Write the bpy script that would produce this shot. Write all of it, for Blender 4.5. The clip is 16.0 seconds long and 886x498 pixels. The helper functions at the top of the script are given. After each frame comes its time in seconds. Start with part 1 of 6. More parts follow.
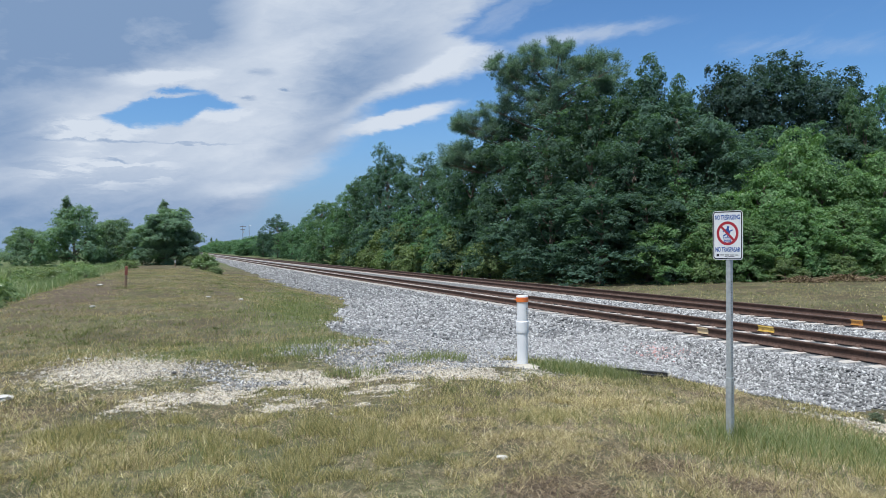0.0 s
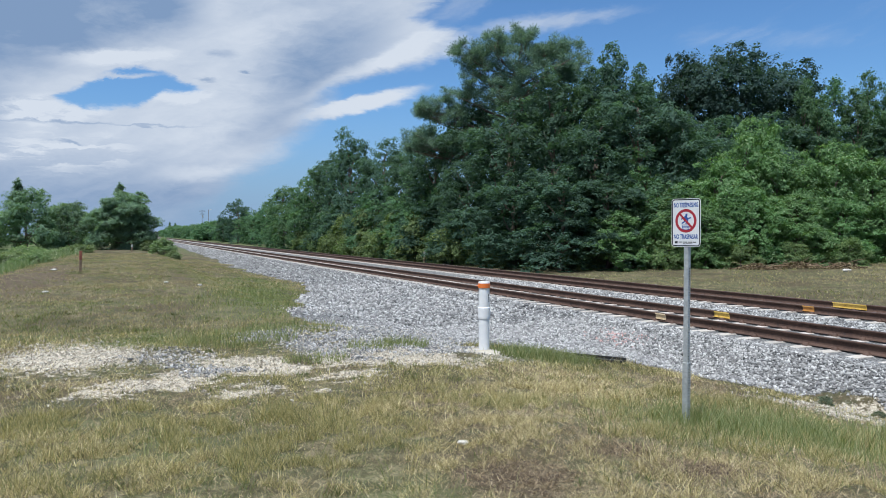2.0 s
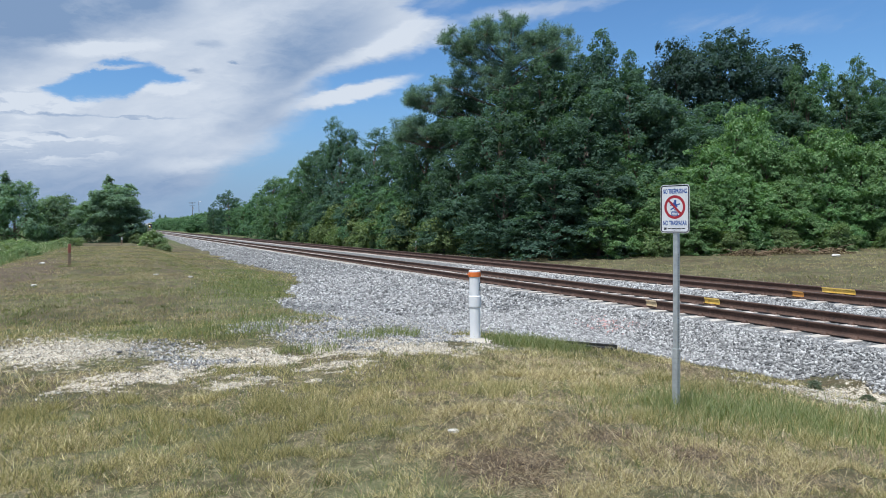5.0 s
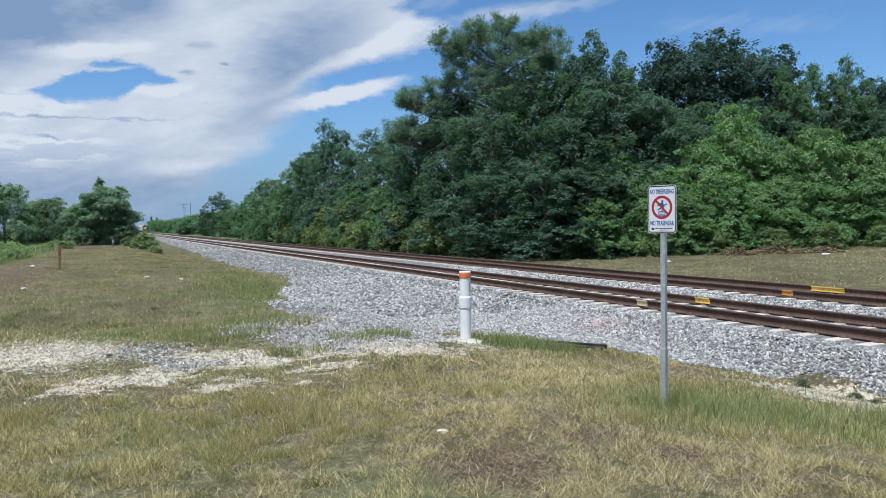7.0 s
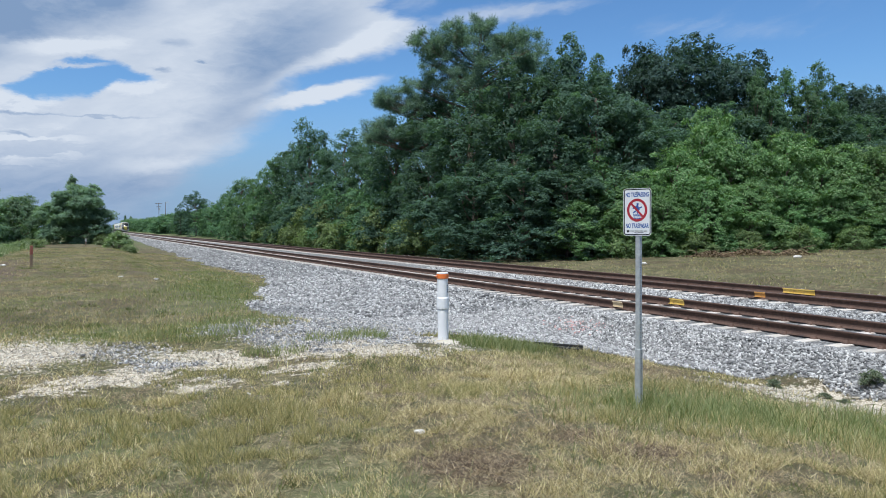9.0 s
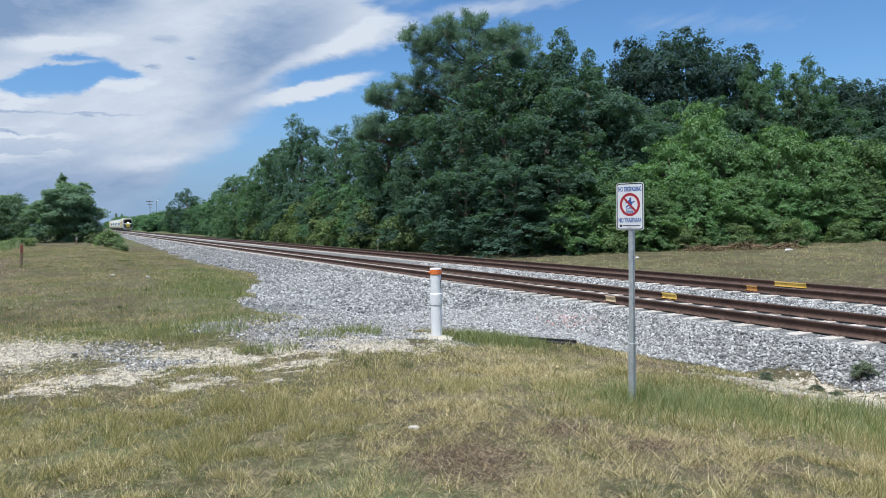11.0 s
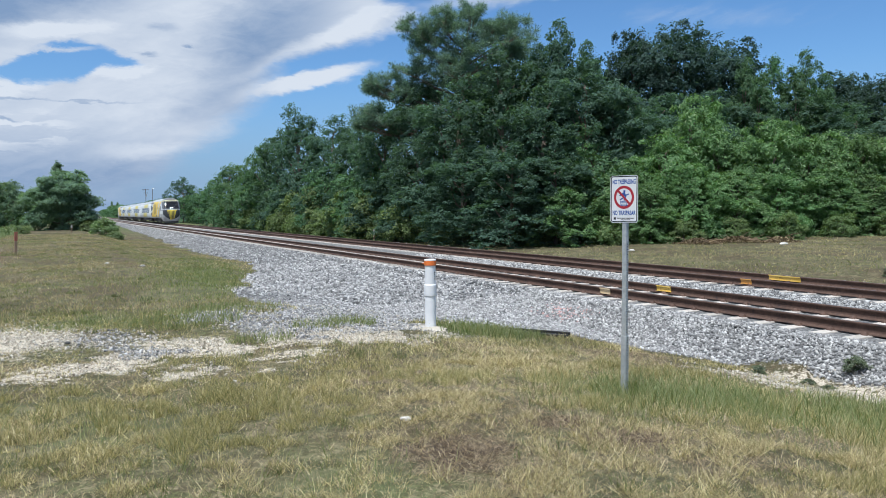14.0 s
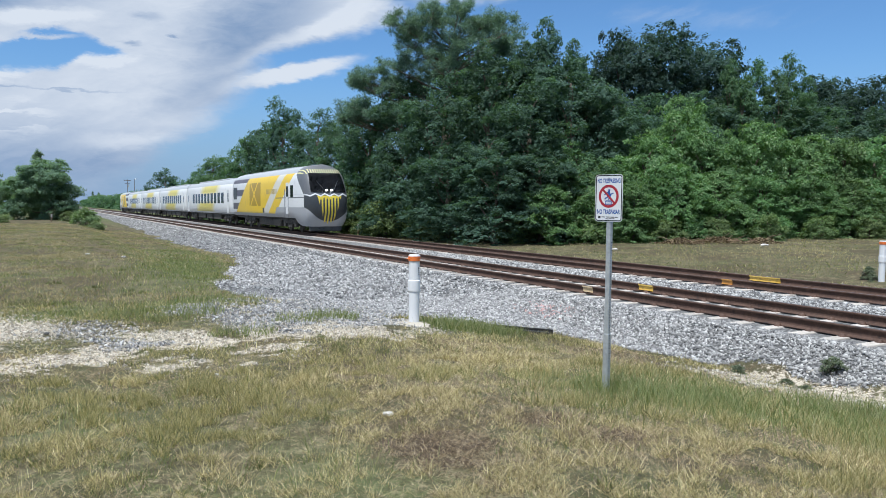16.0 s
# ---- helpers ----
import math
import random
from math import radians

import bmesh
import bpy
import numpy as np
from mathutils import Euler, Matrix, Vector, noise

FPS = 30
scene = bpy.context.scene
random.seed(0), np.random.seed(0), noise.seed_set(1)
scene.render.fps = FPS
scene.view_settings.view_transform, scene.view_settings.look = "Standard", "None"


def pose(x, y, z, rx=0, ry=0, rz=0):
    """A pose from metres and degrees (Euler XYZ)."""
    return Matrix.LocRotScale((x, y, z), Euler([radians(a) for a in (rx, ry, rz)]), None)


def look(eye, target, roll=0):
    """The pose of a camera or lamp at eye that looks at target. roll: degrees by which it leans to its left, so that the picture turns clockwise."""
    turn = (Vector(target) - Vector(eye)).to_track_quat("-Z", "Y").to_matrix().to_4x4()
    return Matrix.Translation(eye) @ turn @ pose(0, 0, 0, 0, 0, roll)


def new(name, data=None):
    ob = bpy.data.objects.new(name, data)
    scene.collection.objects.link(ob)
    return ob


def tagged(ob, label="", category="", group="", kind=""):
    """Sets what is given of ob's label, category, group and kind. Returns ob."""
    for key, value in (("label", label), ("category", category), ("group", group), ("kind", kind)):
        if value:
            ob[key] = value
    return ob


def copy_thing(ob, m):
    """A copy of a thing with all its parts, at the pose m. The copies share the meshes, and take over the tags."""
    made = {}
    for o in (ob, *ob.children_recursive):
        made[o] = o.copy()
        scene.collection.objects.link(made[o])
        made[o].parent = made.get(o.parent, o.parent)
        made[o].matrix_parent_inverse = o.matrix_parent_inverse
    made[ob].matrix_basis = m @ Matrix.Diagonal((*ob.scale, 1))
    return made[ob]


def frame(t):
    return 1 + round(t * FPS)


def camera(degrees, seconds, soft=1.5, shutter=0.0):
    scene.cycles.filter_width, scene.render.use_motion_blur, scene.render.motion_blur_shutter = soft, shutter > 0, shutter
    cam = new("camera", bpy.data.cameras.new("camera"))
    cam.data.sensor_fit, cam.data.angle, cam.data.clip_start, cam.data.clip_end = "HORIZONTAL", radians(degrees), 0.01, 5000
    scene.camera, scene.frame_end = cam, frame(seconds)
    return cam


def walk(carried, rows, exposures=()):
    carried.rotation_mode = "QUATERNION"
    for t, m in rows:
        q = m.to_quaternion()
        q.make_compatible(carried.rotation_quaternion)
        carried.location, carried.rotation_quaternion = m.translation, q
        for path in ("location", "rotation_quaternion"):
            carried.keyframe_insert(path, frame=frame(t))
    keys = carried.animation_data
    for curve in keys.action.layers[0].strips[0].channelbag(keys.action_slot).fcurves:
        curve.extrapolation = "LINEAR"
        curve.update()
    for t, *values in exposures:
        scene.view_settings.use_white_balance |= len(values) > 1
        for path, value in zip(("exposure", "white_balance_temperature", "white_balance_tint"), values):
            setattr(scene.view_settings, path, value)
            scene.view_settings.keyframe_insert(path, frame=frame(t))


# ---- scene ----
EYE_ROWS = [
    (0.0, pose(-0.067, 0.032, 1.650, 89.84, 0.70, -20.28)),
    (0.5, pose(-0.059, 0.038, 1.653, 89.85, 0.64, -20.50)),
    (1.0, pose(-0.068, 0.053, 1.649, 89.59, 0.50, -21.17)),
    (1.5, pose(-0.059, 0.052, 1.645, 89.18, 0.36, -22.16)),
    (2.0, pose(-0.054, 0.049, 1.647, 88.73, 0.37, -23.17)),
    (2.5, pose(-0.041, 0.073, 1.642, 88.46, 0.57, -23.96)),
    (3.0, pose(-0.034, 0.071, 1.640, 88.31, 0.77, -24.22)),
    (3.5, pose(-0.033, 0.060, 1.642, 88.19, 0.92, -24.08)),
    (4.0, pose(-0.039, 0.061, 1.641, 88.04, 0.95, -23.82)),
    (6.5, pose(0.007, 0.048, 1.637, 87.83, 1.06, -23.97)),
    (7.0, pose(0.002, 0.023, 1.642, 87.96, 1.21, -24.40)),
    (7.5, pose(-0.002, 0.004, 1.652, 88.05, 1.27, -24.76)),
    (8.0, pose(-0.015, -0.010, 1.649, 88.07, 1.22, -25.20)),
    (8.5, pose(-0.015, 0.000, 1.647, 88.05, 1.04, -25.68)),
    (9.0, pose(-0.017, -0.010, 1.649, 87.98, 0.87, -26.13)),
    (11.5, pose(-0.014, 0.005, 1.648, 87.61, 1.32, -26.79)),
    (12.0, pose(0.003, -0.011, 1.643, 87.53, 1.55, -26.62)),
    (12.5, pose(0.024, -0.038, 1.643, 87.32, 1.55, -26.50)),
    (13.0, pose(0.034, -0.035, 1.634, 87.15, 1.53, -26.46)),
    (13.5, pose(0.015, -0.011, 1.646, 86.99, 1.23, -26.62)),
    (14.0, pose(0.012, -0.001, 1.650, 86.94, 0.78, -26.98)),
    (14.5, pose(0.004, 0.000, 1.650, 87.00, 0.25, -27.37)),
    (15.0, pose(-0.002, -0.013, 1.656, 87.06, -0.04, -27.68)),
    (15.5, pose(-0.008, -0.006, 1.647, 86.98, -0.19, -27.94)),
    (16.0, pose(-0.000, 0.000, 1.650, 86.62, -0.20, -28.19)),
]
cam = camera(61.93, 16.0, soft=0.75)
walk(cam, EYE_ROWS, [(0.0, -0.01, 5950, 9), (16.0, 0.05, 5950, 9)])

# ---- world, sun ----
SUN_ELEV, SUN_AZ = 67.0, 236.0        # degrees; azimuth clockwise from +Y


def node_tools(tree):
    def add(kind, **props):
        n = tree.nodes.new(kind)
        for k, v in props.items():
            if k == "inputs":
                for i, val in v.items():
                    n.inputs[i].default_value = val
            elif k == "operation":
                n.operation = v
            elif k == "data_type":
                n.data_type = v
            elif k == "blend_type":
                n.blend_type = v
            elif k == "interpolation_type":
                n.interpolation_type = v
        return n

    def put(sock, v):
        if isinstance(v, (int, float, tuple, list)):
            sock.default_value = v
        else:
            tree.links.new(v, sock)

    def m(op, a, b=0.0, c=0.0):
        n = add("ShaderNodeMath", operation=op)
        put(n.inputs[0], a)
        put(n.inputs[1], b)
        put(n.inputs[2], c)
        return n.outputs[0]

    def step(v, lo, hi, a=0.0, b=1.0):
        n = add("ShaderNodeMapRange", interpolation_type="SMOOTHSTEP")
        put(n.inputs[0], v)
        for i, q in enumerate((lo, hi, a, b)):
            put(n.inputs[1 + i], q)
        return n.outputs[0]

    def mix(f, a, b, blend="MIX"):
        n = add("ShaderNodeMix", data_type="RGBA", blend_type=blend)
        put(n.inputs[0], f)
        for i, v in ((6, a), (7, b)):
            if isinstance(v, (tuple, list)) and len(v) == 3:
                v = (*v, 1.0)
            put(n.inputs[i], v)
        return n.outputs[2]

    def noise_tex(vec, scale, detail=4.0, rough=0.55, distort=0.0):
        n = add("ShaderNodeTexNoise")
        if vec is not None:
            tree.links.new(vec, n.inputs["Vector"])
        n.inputs["Scale"].default_value = scale
        n.inputs["Detail"].default_value = detail
        n.inputs["Roughness"].default_value = rough
        n.inputs["Distortion"].default_value = distort
        return n.outputs[0]
    return add, put, m, step, mix, noise_tex


def build_world():
    w = bpy.data.worlds.new("sky")
    scene.world = w
    w.use_nodes = True
    t = w.node_tree
    t.nodes.clear()
    add, put, m, step, mix, noise_tex = node_tools(t)
    sky = t.nodes.new("ShaderNodeTexSky")
    sky.sky_type, sky.sun_disc = "NISHITA", False
    sky.sun_elevation, sky.sun_rotation = radians(SUN_ELEV), radians(SUN_AZ)
    sky.air_density, sky.dust_density, sky.ozone_density = 1.0, 0.4, 2.5
    tc = t.nodes.new("ShaderNodeTexCoord")
    sep = t.nodes.new("ShaderNodeSeparateXYZ")
    t.links.new(tc.outputs["Generated"], sep.inputs[0])
    X, Y, Z = sep.outputs
    az = m("MULTIPLY", m("ARCTAN2", X, Y), 57.2958)
    el = m("MULTIPLY", m("ARCSINE", Z), 57.2958)
    def plane(u, v, su, sv):
        c = t.nodes.new("ShaderNodeCombineXYZ")
        t.links.new(m("MULTIPLY", u, su), c.inputs[0])
        t.links.new(m("MULTIPLY", v, sv), c.inputs[1])
        return c.outputs[0]

    def bent(v, pts):
        """A broken line through pts, as a function of v."""
        slopes = [(b[1] - a[1]) / (b[0] - a[0]) for a, b in zip(pts, pts[1:])]
        out = m("ADD", pts[0][1], m("MULTIPLY", m("SUBTRACT", v, pts[0][0]), slopes[0]))
        for k in range(1, len(slopes)):
            out = m("ADD", out, m("MULTIPLY", m("MAXIMUM", m("SUBTRACT", v, pts[k][0]), 0.0), slopes[k] - slopes[k - 1]))
        return out
    low = plane(az, el, 0.05, 0.12)
    fine = plane(az, el, 0.16, 0.42)
    n1, n2 = noise_tex(low, 2.2, 5, 0.55, 0.4), noise_tex(low, 3.1, 5, 0.6, 0.3)
    f1, f2 = noise_tex(fine, 2.6, 7, 0.62, 0.5), noise_tex(fine, 3.7, 7, 0.62, 0.3)
    wu = m("ADD", az, m("ADD", m("MULTIPLY", m("SUBTRACT", n1, 0.5), 2.0), m("MULTIPLY", m("SUBTRACT", f1, 0.5), 2.0)))
    wv = m("ADD", el, m("ADD", m("MULTIPLY", m("SUBTRACT", n2, 0.5), 0.6), m("MULTIPLY", m("SUBTRACT", f2, 0.5), 0.9)))
    c25, s25 = math.cos(radians(22)), math.sin(radians(22))
    along = m("ADD", m("MULTIPLY", wu, c25), m("MULTIPLY", wv, s25))
    across = m("SUBTRACT", m("MULTIPLY", wv, c25), m("MULTIPLY", wu, s25))
    streak = noise_tex(plane(along, across, 0.05, 0.30), 2.0, 6, 0.6, 0.3)
    level = noise_tex(plane(az, wv, 0.10, 0.95), 1.6, 5, 0.6, 0.2)

    def blob(u0, v0, ru, rv, deg, soft=0.7):
        c, q = math.cos(radians(deg)), math.sin(radians(deg))
        du, dv = m("SUBTRACT", wu, u0), m("SUBTRACT", wv, v0)
        a = m("DIVIDE", m("ADD", m("MULTIPLY", du, c), m("MULTIPLY", dv, q)), ru)
        b = m("DIVIDE", m("SUBTRACT", m("MULTIPLY", dv, c), m("MULTIPLY", du, q)), rv)
        d = m("SQRT", m("ADD", m("MULTIPLY", a, a), m("MULTIPLY", b, b)))
        return step(d, 1.0 + soft, 1.0 - soft)

    def most(first, *rest):
        for r in rest:
            first = m("MAXIMUM", first, r)
        return first

    def times(a, b):
        return m("MULTIPLY", a, b)
    # the deck of cloud and its ragged border with the blue
    edge = bent(wv, [(2.0, 6.0), (4.3, 8.0), (6.2, 11.2), (9.0, 14.2), (10.9, 15.0), (12.2, 19.0), (13.6, 24.0), (15.0, 25.0), (16.2, 21.5), (18.4, 24.5), (40.0, 60.0)])
    deck = step(m("SUBTRACT", edge, wu), -2.6, 3.4)
    tongue = blob(16.6, 9.7, 4.6, 0.66, 13, 0.55)
    veil = times(blob(31.0, 15.6, 6.0, 0.55, 4, 0.9), 0.55)
    veil = most(veil, times(blob(46.0, 13.4, 5.0, 0.8, -6, 0.9), 0.3), times(blob(25.0, 17.0, 5.0, 0.9, 24, 0.95), 0.42))
    # the opening in the deck
    top_line = bent(wu, [(-4.8, 9.4), (-1.8, 11.1), (0.9, 12.1), (2.6, 11.7), (6.2, 10.4)])
    low_line = bent(wu, [(-4.8, 9.1), (-2.6, 8.6), (0.8, 8.95), (2.4, 9.9), (6.2, 10.3)])
    opening = times(step(m("SUBTRACT", top_line, wv), -0.15, 0.55), step(m("SUBTRACT", wv, low_line), -0.2, 0.5))
    opening = times(opening, m("SUBTRACT", 1.0, times(blob(-0.4, 11.05, 2.2, 0.16, 5, 0.8), 0.7)))
    gap = times(blob(19.8, 11.15, 2.9, 0.42, 9, 0.8), 0.9)
    hole = most(times(opening, 0.92), gap, times(step(el, 3.6, 0.6), 0.5))
    cover = times(most(deck, tongue), m("SUBTRACT", 1.0, hole))
    cover = most(cover, veil, times(tongue, 0.97))
    thin = times(m("SUBTRACT", streak, 0.5), 0.9)
    cover = step(m("ADD", cover, times(thin, step(wu, -2.0, 12.0))), 0.06, 0.92)
    # Unseen bright cloud high above the view, added to lift the shadows
    overhead_fill = step(el, 26.0, 42.0)
    cover = most(cover, times(overhead_fill, step(n1, 0.40, 0.58, 0.25, 0.9)))
    # grey undersides
    roof_line = bent(wu, [(-14.0, 9.2), (-8.6, 9.6), (-4.0, 11.3), (0.0, 13.0), (4.0, 13.8), (6.0, 14.4)])
    bank = times(step(m("SUBTRACT", wv, roof_line), -1.0, 2.2), step(wu, 7.4, 1.8))
    bank = times(bank, m("ADD", step(wv, 32.0, 18.0, 0.15, 0.84), times(m("SUBTRACT", n2, 0.5), 1.1)))
    left = times(step(wu, -5.0, -10.5), times(step(wv, 3.0, 7.0), 0.62))
    middle = times(blob(14.5, 12.8, 4.8, 2.9, 28, 0.8), 0.62)
    belly = times(blob(12.0, 8.6, 5.0, 1.5, 24, 0.8), 0.42)
    upper = times(blob(14.0, 17.5, 6.0, 1.3, 8, 0.9), 0.25)
    haze = step(el, 7.2, 2.2, 0.0, 0.64)
    shade = most(bank, left, middle, belly, upper, haze)
    lump = m("ADD", times(n1, 0.3), m("ADD", times(f1, 0.3), times(streak, 0.4)))
    shade = m("ADD", m("ADD", 0.23, shade), times(m("SUBTRACT", lump, 0.5), 1.25))
    # sunlit heaps and bars
    heap = times(blob(-5.0, 8.55, 3.0, 0.8, 4, 0.6), step(f2, 0.36, 0.58))
    rim = times(most(blob(17.6, 12.6, 4.6, 0.55, 26, 0.8), blob(3.9, 10.0, 1.7, 0.42, 6, 0.7), blob(-0.6, 12.4, 2.8, 0.4, 8, 0.9)), 0.6)
    bars = times(blob(-4.5, 5.6, 4.2, 1.1, 2, 0.8), step(level, 0.46, 0.6))
    bars = most(bars, times(blob(5.2, 4.4, 2.6, 0.5, 4, 0.9), 0.8))
    shade = m("SUBTRACT", shade, most(times(heap, 0.6), rim, times(bars, 0.55), times(tongue, 0.6)))
    flecks = most(blob(-4.4, 7.75, 3.0, 0.09, 1, 0.9), times(blob(1.5, 7.8, 2.6, 0.06, 1, 0.9), 0.7), blob(-3.6, 6.35, 0.9, 0.10, -8, 0.9))
    flecks = most(flecks, blob(5.6, 11.25, 0.5, 0.14, 3, 0.9), times(blob(6.6, 13.1, 0.8, 0.22, 0, 0.9), 0.6), blob(8.4, 11.95, 0.32, 0.09, 0, 0.9))
    shade = m("ADD", shade, times(flecks, 0.55))
    # the added cloud overhead is kept whiter, as fill light
    shade = m("SUBTRACT", shade, times(overhead_fill, 0.3))
    shade = m("MAXIMUM", m("MINIMUM", shade, 1.0), 0.0)
    clear = mix(1.0, sky.outputs[0], (0.78, 1.02, 1.22), "MULTIPLY")
    clear = mix(step(el, 11.0, 0.0, 0.0, 0.85), clear, (2.5, 3.6, 5.4))
    white = mix(shade, mix(overhead_fill, (7.1, 7.35, 7.7), (9.6, 9.9, 10.2)), (2.35, 3.3, 4.85))
    col = mix(cover, clear, white)
    bg = t.nodes.new("ShaderNodeBackground")
    t.links.new(col, bg.inputs[0])
    bg.inputs[1].default_value = 0.10
    out = t.nodes.new("ShaderNodeOutputWorld")
    t.links.new(bg.outputs[0], out.inputs[0])


build_world()
sun = new("sun", bpy.data.lights.new("sun", "SUN"))
sun.data.energy, sun.data.angle, sun.data.color = 4.6, radians(0.6), (1.0, 0.965, 0.91)
sa, se = radians(SUN_AZ), radians(SUN_ELEV)
sun.matrix_world = look((0, 0, 60), (-math.sin(sa) * math.cos(se), -math.cos(sa) * math.cos(se), 60 - math.sin(se)))

# ---- materials ----


def material(name, rough=0.6, metal=0.0):
    mat = bpy.data.materials.new(name)
    mat.use_nodes = True
    t = mat.node_tree
    b = t.nodes["Principled BSDF"]
    b.inputs["Roughness"].default_value, b.inputs["Metallic"].default_value = rough, metal
    return mat, t, b, node_tools(t)


def surface(name, c1, c2, scale=20.0, rough=0.6, metal=0.0, bump=0.0, spec=0.5, spread=0.0, worn=None):
    """Two colours in a fine grain and broad stains; spread varies each object a little."""
    mat, t, b, (add, put, m, step, mix, noise_tex) = material(name, rough, metal)
    tc = t.nodes.new("ShaderNodeTexCoord").outputs["Object"]
    fine, broad = noise_tex(tc, scale, 5, 0.65), noise_tex(tc, scale * 0.13, 3, 0.5)
    f = step(m("ADD", m("MULTIPLY", fine, 0.6), m("MULTIPLY", broad, 0.4)), 0.35, 0.65)
    col = mix(f, c1, c2)
    if worn:
        col = mix(step(noise_tex(tc, scale * 0.4, 6, 0.7), 0.56, 0.7), col, worn)
    if spread:
        rnd = t.nodes.new("ShaderNodeObjectInfo").outputs["Random"]
        hsv = t.nodes.new("ShaderNodeHueSaturation")
        t.links.new(col, hsv.inputs["Color"])
        t.links.new(m("ADD", m("MULTIPLY", rnd, spread), 1.0 - spread / 2), hsv.inputs["Value"])
        col = hsv.outputs[0]
    t.links.new(col, b.inputs["Base Color"])
    b.inputs["Specular IOR Level"].default_value = spec
    put(b.inputs["Roughness"], m("ADD", m("MULTIPLY", fine, 0.2), rough - 0.1))
    if bump:
        bn = t.nodes.new("ShaderNodeBump")
        bn.inputs["Strength"].default_value, bn.inputs["Distance"].default_value = 0.6, bump
        t.links.new(fine, bn.inputs["Height"])
        t.links.new(bn.outputs[0], b.inputs["Normal"])
    return mat


def island_ramp(t, stops):
    geo = t.nodes.new("ShaderNodeNewGeometry")
    r = t.nodes.new("ShaderNodeValToRGB")
    els = r.color_ramp.elements
    els[0].position, els[0].color = stops[0][0], (*stops[0][1], 1)
    els[1].position, els[1].color = stops[-1][0], (*stops[-1][1], 1)
    for p, c in stops[1:-1]:
        e = els.new(p)
        e.color = (*c, 1)
    t.links.new(geo.outputs["Random Per Island"], r.inputs[0])
    return r.outputs[0], geo


def foliage(name, stops, through_light=0.40, rough=0.62, spec=0.2, tint=0.35):
    mat, t, b, (add, put, m, step, mix, noise_tex) = material(name, rough)
    col, geo = island_ramp(t, stops)
    rnd = t.nodes.new("ShaderNodeObjectInfo").outputs["Random"]
    hsv = t.nodes.new("ShaderNodeHueSaturation")
    t.links.new(col, hsv.inputs["Color"])
    broad = noise_tex(geo.outputs["Position"], 0.35, 2, 0.5)
    put(hsv.inputs["Hue"], m("ADD", 0.485, m("MULTIPLY", rnd, 0.03)))
    put(hsv.inputs["Value"], m("ADD", m("ADD", 1.0 - tint, m("MULTIPLY", rnd, tint)), m("MULTIPLY", broad, tint * 1.6)))
    t.links.new(hsv.outputs[0], b.inputs["Base Color"])
    b.inputs["Specular IOR Level"].default_value = spec
    tr = t.nodes.new("ShaderNodeBsdfTranslucent")
    lit = mix(1.0, hsv.outputs[0], (1.25, 1.35, 0.6), "MULTIPLY")
    t.links.new(lit, tr.inputs[0])
    ms = t.nodes.new("ShaderNodeMixShader")
    ms.inputs[0].default_value = through_light
    t.links.new(b.outputs[0], ms.inputs[1])
    t.links.new(tr.outputs[0], ms.inputs[2])
    t.links.new(ms.outputs[0], t.nodes["Material Output"].inputs[0])
    return mat


def pebbles(name, stops, rough=0.8):
    mat, t, b, (add, put, m, step, mix, noise_tex) = material(name, rough)
    col, geo = island_ramp(t, stops)
    grain = noise_tex(geo.outputs["Position"], 60, 3, 0.6)
    t.links.new(mix(step(grain, 0.3, 0.7, 0.0, 0.35), col, (0.2, 0.19, 0.18)), b.inputs["Base Color"])
    b.inputs["Specular IOR Level"].default_value = 0.25
    return mat


